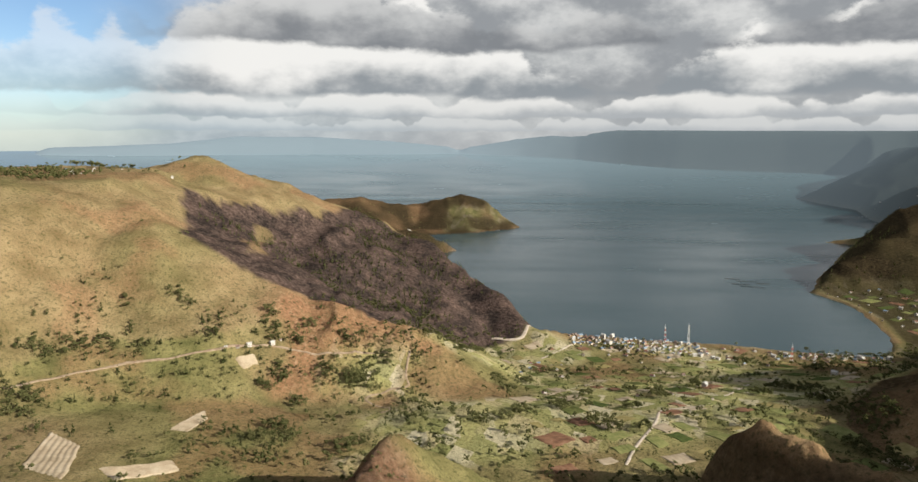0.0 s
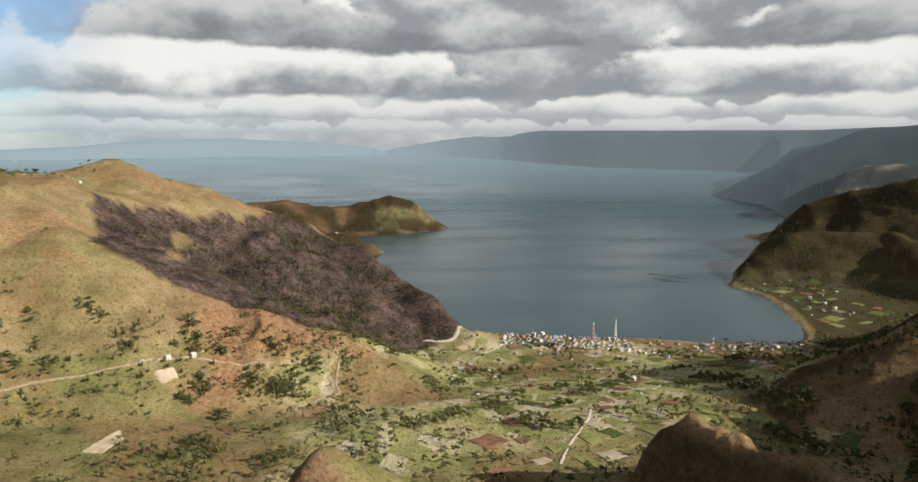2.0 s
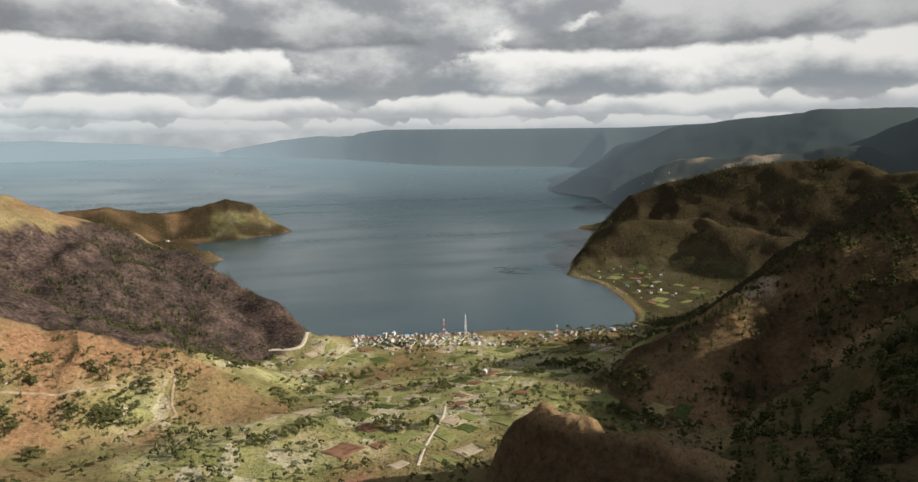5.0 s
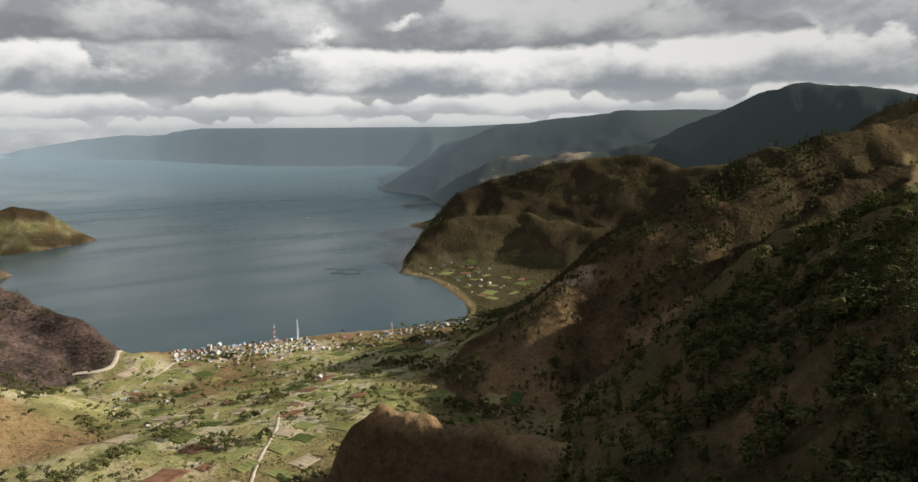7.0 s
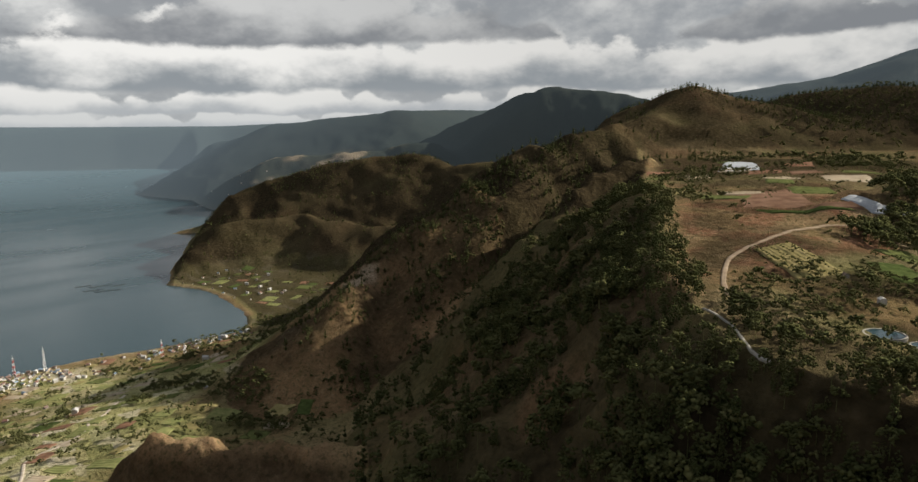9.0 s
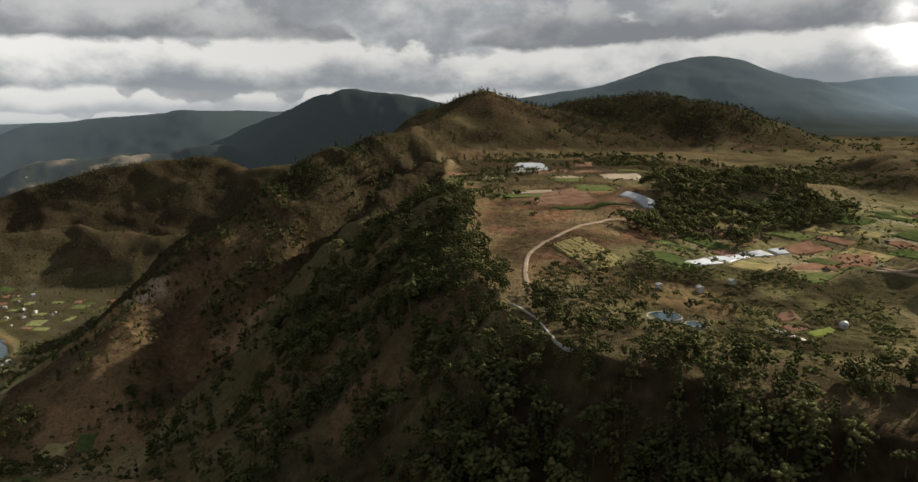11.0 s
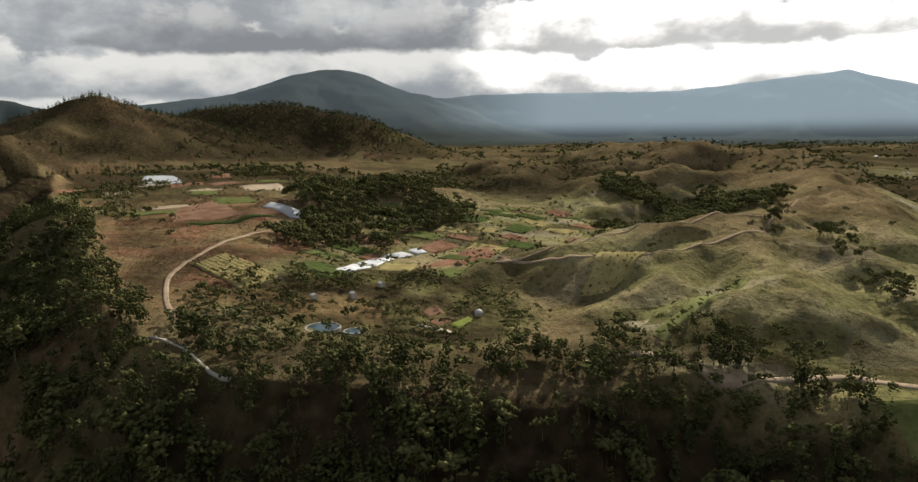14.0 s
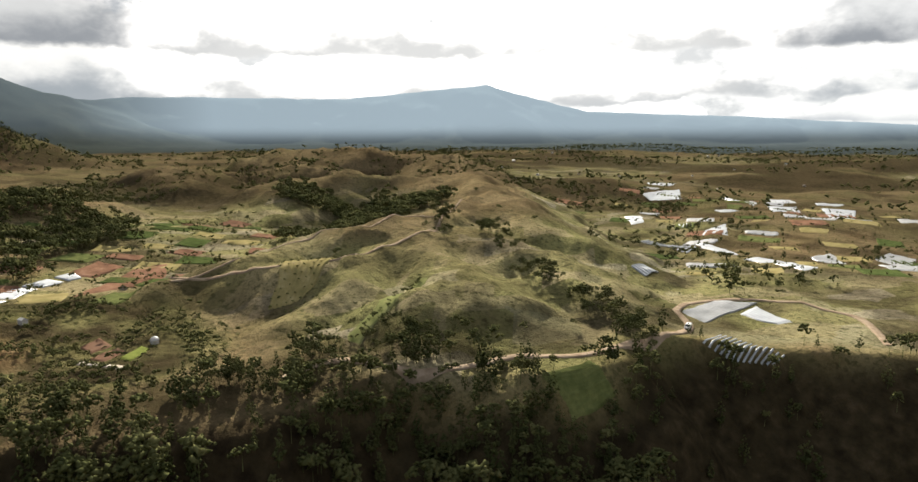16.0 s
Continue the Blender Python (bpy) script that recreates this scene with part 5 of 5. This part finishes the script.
forest("garden_shrubs", "dense dark shrubs and small trees round the garden plots",
       scatter(4200, 215, 350, -35, 110, lambda x, y, z: (rim_of(x, y) > 3) * np.clip(0.45 + 0.9 * fbm(x, y, 16, 3, 445), 0, 1) * sstep(75, 55, np.hypot((x - 280) * 0.9, y - 40)), 1.4, 3.8, 3.0), LEAF, "broad", 8)

# valley floor
def valley_trees(x, y, z):
    n = fbm(x, y, 55, 4, 450)
    return np.clip(0.6 * sstep(0.05, 0.4, n) + 0.05, 0, 1) * (z < 92) * sstep(-160, -100, x) * (rim_of(x, y) < -60)


forest("valley_trees", "rounded green trees between the valley fields",
       scatter(8000, -170, 640, 400, 960, valley_trees, 5, 10, 4), LEAF, "broad", 9)
forest("east_valley_wood", "dark trees along the shaded foot of the mountains",
       scatter(1300, 330, 700, 480, 900, lambda x, y, z: (z < 70) * np.clip(0.35 + 0.8 * fbm(x, y, 60, 3, 460), 0, 1) * sstep(-40, 60, (x - 330) - (y - 700) * 0.2), 5, 9, 4), LEAF, "broad", 9)


def west_trees(x, y, z):
    road_band = sstep(40, 10, np.abs(near_line(x, y, HILL_ROAD) - 22)) * 0.5
    gully = sstep(0.35, 0.6, fbm(x, y, 45, 3, 470)) * 0.3
    return np.where(z < 105, np.maximum(0.5 * sstep(0.12, 0.45, fbm(x, y, 50, 3, 471)) + 0.02, road_band), road_band * sstep(0, 0.4, fbm(x, y, 30, 3, 472) + 0.2) + gully * sstep(190, 140, z) + 0.01) * (x < -20)


forest("hillside_trees", "bushy trees and shrubs scattered over the dry hillside",
       scatter(3400, -420, -20, 380, 780, west_trees, 3.0, 7.0, 3.5), LEAF, "broad", 9)
forest("hillside_pines", "small pines on the dry hillside",
       scatter(1500, -420, -20, 450, 800, west_trees, 5, 10, 3.5), PINE, "pine", 9)
forest("valley_shrubs", "low bushes dotted over the valley and its hillsides",
       scatter(9000, -420, 640, 400, 960, lambda x, y, z: (z < 180) * np.clip(0.10 + 0.5 * fbm(x, y, 40, 3, 473), 0, 0.6) * (rim_of(x, y) < -60), 1.2, 2.8, 3), LEAF, "broad", 4)
forest("mound_scrub", "scrubby bushes on the bare brown mounds of the valley",
       scatter(2600, -90, 290, 270, 410, lambda x, y, z: np.maximum(0.45 * sstep(34, 20, np.hypot(x + 42, (y - 335) * 0.7)), 0.30 * sstep(26, 8, near_line(x, y, [(222, 335), (255, 300), (275, 262)]))) * sstep(-0.3, 0.3, fbm(x, y, 14, 2, 474)), 2.0, 4.5), LEAF, "broad", 12)




def burnt_trees(x, y, z):
    inside_burn = sstep(0, 15, poly_dist(x, y, BURN))
    return inside_burn * np.clip(0.10 + 0.55 * fbm(x, y, 60, 3, 480) + 0.3 * sstep(-250, -60, x) * sstep(25, 50, z), 0, 1)


forest("scorched_pines", "thin scorched pines on the burnt slope", scatter(6000, -420, 130, 860, 1360, burnt_trees, 5, 9), PINE, "pine", 5)
forest("skyline_trees", "dark trees along the plateau skyline",
       scatter(2600, -800, -420, 850, 1250, lambda x, y, z: (z > 222) * (0.7 * sstep(0.1, 0.4, fbm(x, y, 90, 3, 490)) * sstep(-440, -520, x) + 0.02 * (x < -500)), 6, 12), LEAF, "broad", 5)
forest("peninsula_trees", "small dark trees on the peninsula",
       scatter(1300, -620, 240, 1650, 2480, lambda x, y, z: 0.5 * sstep(-0.1, 0.3, fbm(x, y, 100, 3, 500)), 5, 9), LEAF, "broad", 3)
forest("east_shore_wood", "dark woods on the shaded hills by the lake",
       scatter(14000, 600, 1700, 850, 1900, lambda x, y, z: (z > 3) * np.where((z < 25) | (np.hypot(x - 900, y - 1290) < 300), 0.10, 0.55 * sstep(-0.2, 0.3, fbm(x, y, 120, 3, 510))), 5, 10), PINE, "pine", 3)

# planting on the grassy ridges: orchard rows, a hedge along the hollow, groups of trees beside the rim road
def rows_in(quad, gap, step, jitter=0.3):
    """Places in rows inside a plot of four corners."""
    q = [Vector(p) for p in quad]
    across, along = (q[1] - q[0]).length, (q[3] - q[0]).length
    out = []
    for i in range(max(2, int(across / gap))):
        for k in range(max(2, int(along / step))):
            u, v = (i + 0.5) / max(2, int(across / gap)), (k + 0.5) / max(2, int(along / step))
            p = q[0].lerp(q[1], u).lerp(q[3].lerp(q[2], u), v)
            out.append((p.x + rng.normal(0, jitter), p.y + rng.normal(0, jitter), rng.uniform(1.2, 2.2)))
    return out


forest("orchard_rows", "young fruit trees planted in straight rows on the slope",
       rows_in([(273, -43), (305, -62), (300, -92), (270, -63)], 4.2, 2.6) + rows_in([(321, 114), (334, 101), (309, 73), (289, 87)], 4.0, 2.4), LEAF, "broad", 6)
HOLLOW = spline([(248, -97), (230, -77), (222, -62), (213, -46)], 1.6)
forest("hedge_row", "dark hedge along the hollow between two grassy ridges",
       [(p.x + rng.normal(0, 0.6), p.y + rng.normal(0, 0.6), rng.uniform(1.5, 3.2)) for p in HOLLOW], LEAF, "broad", 8)
bunch = []
for x, y, r, n in ((196, -139, 9, 26), (180, -136, 8, 22), (168, -131, 6, 16), (222, -142, 7, 12), (206, -60, 8, 18), (199, -66, 5, 12), (214, -36, 7, 14), (240, -146, 8, 12),
                   (262, -155, 8, 12), (338, -172, 8, 12), (330, -162, 6, 8), (300, -140, 6, 6), (200, -24, 7, 16), (206, -8, 8, 18), (300, -172, 9, 16), (318, -190, 9, 16)):
    for _ in range(n):
        a, d = rng.uniform(0, 6.28), r * math.sqrt(rng.random())
        bunch.append((x + d * math.cos(a), y + d * math.sin(a), rng.uniform(3.5, 8.5)))
forest("ridge_trees", "loose groups of trees in the hollows of the grassy ridges", bunch, LEAF, "broad", 40)

# hedges round the small plots
hedge = []
for x, y, r in PLOT_SPOTS:
    for _ in range(10 if y > 300 else 16):
        a, side = rng.uniform(-1.25, 1.25) * r, rng.integers(4)
        px, py = ((a, 1.3 * r), (a, -1.3 * r), (1.3 * r, a), (-1.3 * r, a))[side]
        hedge.append((x + 0.88 * px - 0.47 * py, y + 0.47 * px + 0.88 * py, rng.uniform(1.4, 3.4)))
forest("hedges", "low dark hedges and bushes between the plots", hedge, LEAF, "broad", 4)

# groves seen from above the valley
CLUMPS_A = [(-196, 689, 9), (-194, 674, 9), (-186, 663, 7), (-105, 631, 10), (-86, 473, 12), (-77, 485, 9), (-170, 622, 12), (-179, 601, 9), (-149, 589, 10), (-148, 517, 10), (-152, 489, 9), (-130, 493, 9), (-294, 601, 9), (-329, 651, 6), (-275, 666, 8), (-289, 674, 7), (-238, 629, 6), (-344, 585, 12), (-370, 568, 14), (-324, 599, 10), (-128, 635, 12), (-158, 695, 8), (-119, 686, 6), (-164, 670, 8), (-350, 503, 22), (43, 693, 9), (72, 714, 12), (51, 660, 9), (58, 564, 12), (37, 546, 9), (2, 732, 9), (24, 889, 9)]
CLUMPS_B = [(117, 534, 14), (125, 520, 9), (148, 515, 8), (156, 580, 10), (197, 622, 12), (193, 644, 9), (171, 653, 9), (150, 779, 8), (250, 679, 9), (295, 821, 8), (330, 658, 16), (349, 652, 16), (335, 590, 16), (337, 550, 18), (344, 521, 16), (292, 623, 10), (204, 920, 9), (229, 923, 9), (422, 770, 12), (355, 983, 8), (370, 859, 8), (301, 482, 10), (310, 466, 12), (320, 452, 12), (128, 638, 8), (96, 584, 10), (106, 793, 6), (20, 536, 9), (-74, 664, 8), (-89, 636, 14), (-100, 633, 12)]

grove = []
for x, y, r in CLUMPS_A + CLUMPS_B:
    for _ in range(int(5 + 0.05 * r * r * 3)):
        a, d = rng.uniform(0, 6.28), r * math.sqrt(rng.random())
        grove.append((x + d * math.cos(a), y + d * math.sin(a), rng.uniform(4.5, 9)))
forest("groves", "dense groves of dark green trees in the valley", grove, LEAF, "broad", 12)

# ---------------------------------------------------------------- buildings
def house_proto(name, label, w, d, h, pitch, wall, roof, hip=0.0, windows=True, group="houses of the lakeside village"):
    """A small house with walls, roof, door and windows; w along the ridge."""
    ob = thing(name, label, "house", group)
    part("wall", mesh_from("wall", *join(boxes([(-w / 2, -d / 2, -1.5, w / 2, d / 2, h)]),
                                         ([(-w / 2, -d / 2, h), (-w / 2, d / 2, h), (-w / 2 + hip, 0, h + pitch), (w / 2, -d / 2, h), (w / 2, d / 2, h), (w / 2 - hip, 0, h + pitch)],
                                          [(0, 2, 1), (3, 4, 5)])), wall), ob)
    e, t = 0.5, 0.18
    k = pitch / (d / 2)
    lo = h - e * k
    vs = []
    for dz in (0, t):
        vs += [(-w / 2 - e, -d / 2 - e, lo + dz), (w / 2 + e, -d / 2 - e, lo + dz), (w / 2 + e - hip, 0, h + pitch + dz), (-w / 2 - e + hip, 0, h + pitch + dz),
               (-w / 2 - e, d / 2 + e, lo + dz), (w / 2 + e, d / 2 + e, lo + dz)]
    fs = [(6, 7, 8, 9), (9, 8, 11, 10), (3, 2, 1, 0), (4, 5, 2, 3), (0, 1, 7, 6), (5, 4, 10, 11), (0, 6, 9, 3), (3, 9, 10, 4), (1, 2, 8, 7), (2, 5, 11, 8)]
    part("roof", mesh_from("roof", vs, fs, roof), ob)
    part("door", mesh_from("door", *boxes([(-0.5, -d / 2 - 0.06, 0, 0.5, -d / 2 + 0.05, 2.1)]), DOORWOOD), ob)
    if windows:
        for s in (-1, 1):
            part("window", mesh_from("window", *boxes([(s * w * 0.3 - 0.6, -d / 2 - 0.05, 0.9, s * w * 0.3 + 0.6, -d / 2 + 0.05, 2.0)]), GLASS), ob)
    return ob


VILLAGE = [
    house_proto("house", "small white house with a rusty sheet roof", 8, 6, 3.0, 1.9, WALLS[0], ROOFS[0]),
    house_proto("house", "cream house with a grey zinc roof", 9, 6.5, 3.0, 1.8, WALLS[1], ROOFS[1]),
    house_proto("house", "low house with a red tiled hip roof", 10, 8, 3.2, 2.2, WALLS[0], ROOFS[2], 2.2),
    house_proto("house", "two-storey white house with a pale roof", 9, 7, 5.8, 1.7, WALLS[0], ROOFS[3]),
    house_proto("house", "boarded house with a rusty roof", 7, 6, 2.8, 2.0, WALLS[2], ROOFS[0]),
    house_proto("house", "cream house with a faded blue roof", 8, 6, 3.0, 1.7, WALLS[1], ROOFS[4])]


def settle(protos, spots):
    level = land(np.array([s[0] for s in spots], float), np.array([s[1] for s in spots], float))
    for (x, y, turn, scale), z in zip(spots, level):
        proto = protos[int(rng.integers(len(protos)))]
        m = pose(x, y, z + 0.1, 0, 0, turn) @ Matrix.Diagonal((scale, scale, scale, 1))
        copy_thing(proto, m) if proto.location.length else None
        if not proto.location.length:
            proto.matrix_basis = m


def spread(n, spot, gap=9.0, turn=20, scale=(0.55, 0.9)):
    """n places from the sampler spot(), kept apart."""
    tries = np.array([spot() for _ in range(n * 12)], float)
    dry = -poly_dist(tries[:, 0], tries[:, 1], LAKE) > 6
    out = []
    for x, y in tries[dry]:
        if all((x - a) ** 2 + (y - b) ** 2 > gap * gap for a, b, *_ in out):
            out.append((x, y, turn + rng.normal(0, 25) + 90 * rng.integers(0, 4), rng.uniform(*scale)))
            if len(out) == n:
                break
    return out


settle(VILLAGE, spread(150, lambda: (lambda x: (x, 1008 - 0.27 * (x - 165) - abs(rng.normal(0, 26)) - 12))(rng.uniform(165, 345)), 6.8, 20, (0.55, 0.9)))
settle(VILLAGE, spread(14, lambda: (lambda x: (x, 955 - 0.3 * (x - 335) - abs(rng.normal(0, 40)) - 15))(rng.uniform(335, 450)), 12))
settle(VILLAGE, spread(42, lambda: (lambda x: (x, 925 - 0.35 * (x - 440) - abs(rng.normal(0, 28)) - 12))(rng.uniform(430, 565)), 7.5, 20, (0.55, 0.9)))
settle(VILLAGE, spread(16, lambda: (rng.uniform(40, 420), rng.uniform(560, 880)), 30))
settle(VILLAGE, spread(26, lambda: (rng.uniform(690, 860), rng.uniform(1010, 1280)), 11))
settle(VILLAGE, spread(8, lambda: (rng.uniform(-640, -430), rng.uniform(950, 1120)), 25))
settle(VILLAGE, spread(12, lambda: (rng.uniform(-260, -110), rng.uniform(1690, 1860)), 14))
settle(VILLAGE, spread(12, lambda: (rng.uniform(1330, 1600), rng.uniform(2150, 2950)), 20, 20, (0.5, 0.8)))
settle(VILLAGE[:1] + VILLAGE[3:4], [(x - 33 * i - 20, y + 20 * i - 32, 30 * k, 1.3) for k, (x, y) in enumerate(FARVIL) for i in range(-2, 4)])
settle(VILLAGE, [(x, y, 10 * i, 0.6) for i, (x, y) in enumerate(TEMPLE + RESORT)])
settle(VILLAGE[3:4], [(x, y, 25, 0.36) for x, y in HUTS[:3]])
settle(VILLAGE[4:5], [(x, y, 40, 0.4) for x, y in HUTS[4:7]])
settle(VILLAGE, spread(34, lambda: (rng.uniform(500, 1700), rng.uniform(-1900, -600)), 30))


def garden_hut(x, y):
    """A round white hut: drum, dome and finial."""
    ob = thing("garden_hut", "round white domed hut beside the garden plots", "hut", at=pose(x, y, ground_at(x, y)) @ Matrix.Diagonal((0.6, 0.6, 0.6, 1)))
    ring = lambda r, z, n=14: [(r * math.cos(i * 2 * math.pi / n), r * math.sin(i * 2 * math.pi / n), z) for i in range(n)]
    def turned(profile, n=14):
        vs, fs = [], []
        for r, z in profile:
            vs += ring(r, z, n)
        for k in range(len(profile) - 1):
            fs += [(k * n + i, k * n + (i + 1) % n, (k + 1) * n + (i + 1) % n, (k + 1) * n + i) for i in range(n)]
        return vs, fs
    part("wall", mesh_from("wall", *turned([(2.2, -1), (2.2, 2.0)]), WALLS[0], True), ob)
    part("roof", mesh_from("roof", *turned([(2.7, 1.9), (2.6, 2.3), (2.1, 3.2), (1.2, 3.8), (0.05, 4.0)]), ROOFS[3], True), ob)
    part("door", mesh_from("door", *boxes([(-0.45, -2.28, 0, 0.45, -2.1, 1.9)]), DOORWOOD), ob)


garden_hut(*HUTS[3])


def pond(x, y, r, label):
    ob = thing("garden_pond", label, "pond", at=pose(x, y, ground_at(x, y) + 0.35))
    n = 28
    vs, fs = [], []
    for k, (q, z) in enumerate(((r, -0.8), (r, 0.3), (r - 0.6, 0.3), (r - 0.6, -0.4))):
        vs += [(q * math.cos(i * 2 * math.pi / n), q * math.sin(i * 2 * math.pi / n), z) for i in range(n)]
    for k in range(3):
        fs += [(k * n + i, k * n + (i + 1) % n, (k + 1) * n + (i + 1) % n, (k + 1) * n + i) for i in range(n)]
    part("rim", mesh_from("rim", vs, fs, STONE), ob)
    part("pool", mesh_from("pool", [(0.99 * (r - 0.6) * math.cos(i * 2 * math.pi / n), 0.99 * (r - 0.6) * math.sin(i * 2 * math.pi / n), 0.15) for i in range(n)], [tuple(range(n))], WATER), ob)


pond(*PONDS[0], 6.0, "round garden pond with a pale stone rim")
pond(*PONDS[1], 3.6, "small round pond with a pale rim in the garden")


def mast(x, y, height, red):
    """A lattice mast of four tapering legs, banded and braced."""
    ob = thing("radio_mast", "tall lattice radio mast " + ("banded red and white" if red else "of pale grey steel"), "mast", at=pose(x, y, ground_at(x, y)))
    n = 7
    for k in range(n):
        z0, z1 = height * k / n, height * (k + 1) / n
        a, b = 1.5 - 1.1 * k / n, 1.5 - 1.1 * (k + 1) / n
        pieces = []
        for sx, sy in ((1, 1), (1, -1), (-1, -1), (-1, 1)):
            pieces.append(beam((sx * a, sy * a, z0 - (0.5 if k == 0 else 0)), (sx * b, sy * b, z1), 0.14))
            pieces.append(beam((sx * a, sy * a, z0), (-sy * b, sx * b, z1), 0.08))
            pieces.append(beam((sx * b, sy * b, z1), (-sy * b, sx * b, z1), 0.08))
        part("mast_section", mesh_from("mast_section", *join(*pieces), STEEL_RED if red and k % 2 else STEEL_WHITE), ob)
    part("antenna", mesh_from("antenna", *join(beam((0, 0, height), (0, 0, height + 3), 0.1), *[beam((0.6 * math.cos(w), 0.6 * math.sin(w), height - 3), (0.6 * math.cos(w), 0.6 * math.sin(w), height - 0.5), 0.2) for w in (0.3, 2.4, 4.5)]), STEEL_WHITE), ob)


for (x, y), h, red in zip(TOWERS, (30, 25, 22, 12), (False, True, True, False)):
    mast(x, y - 6, h, red)


def fish_pen(x, y, length, turn):
    ob = thing("fish_pen", "dark floating fish pen moored on the lake", "fish farm", "fish pens on the lake", pose(x, y, 0.0, 0, 0, turn))
    w, n = 6, 8
    rails = [(-length / 2, s * w / 2 - 0.35, -0.4, length / 2, s * w / 2 + 0.35, 0.3) for s in (-1, 0, 1)]
    part("walkway", mesh_from("walkway", *boxes(rails), PEN_WOOD), ob)
    for i in range(n + 1):
        p = -length / 2 + length * i / n
        part("crossbar", mesh_from("crossbar", *boxes([(p - 0.3, -w / 2, -0.3, p + 0.3, w / 2, 0.22)]), PEN_WOOD), ob)


for i, (dx, dy, ln) in enumerate(((0, 0, 46), (-14, 26, 36), (10, 52, 42), (-10, 78, 30), (34, 30, 24))):
    fish_pen(590 + dx, 1330 + dy, ln, -22 + 4 * i)
for i in range(4):
    fish_pen(1290 + 30 * i, 2330 + 45 * i, 50, -30)


def van(x, y, turn):
    ob = thing("van", "small white van on the dirt road", "car", at=pose(x, y, ground_at(x, y) + 0.5, 0, 0, turn))
    side = [(-2.1, 0.3), (2.1, 0.3), (2.15, 0.95), (1.35, 1.15), (0.75, 1.85), (-2.0, 1.9), (-2.15, 1.0)]
    n = len(side)
    vs = [(a, s * 0.82, b) for s in (-1, 1) for a, b in side]
    fs = [tuple(range(n))[::-1], tuple(range(n, 2 * n))] + [(i, (i + 1) % n, n + (i + 1) % n, n + i) for i in range(n)]
    part("body", mesh_from("body", vs, fs, STEEL_WHITE), ob)
    part("windscreen", mesh_from("windscreen", [(1.33, -0.7, 1.2), (1.33, 0.7, 1.2), (0.82, 0.65, 1.8), (0.82, -0.65, 1.8)], [(0, 1, 2, 3)], GLASS), ob)
    for sx in (-1.3, 1.3):
        for sy in (-0.8, 0.8):
            part("wheel", mesh_from("wheel", *beam((sx, sy - 0.1, 0.3), (sx, sy + 0.1, 0.3), 0.34, 12), GLASS), ob)


van(*CAR[0], 110)
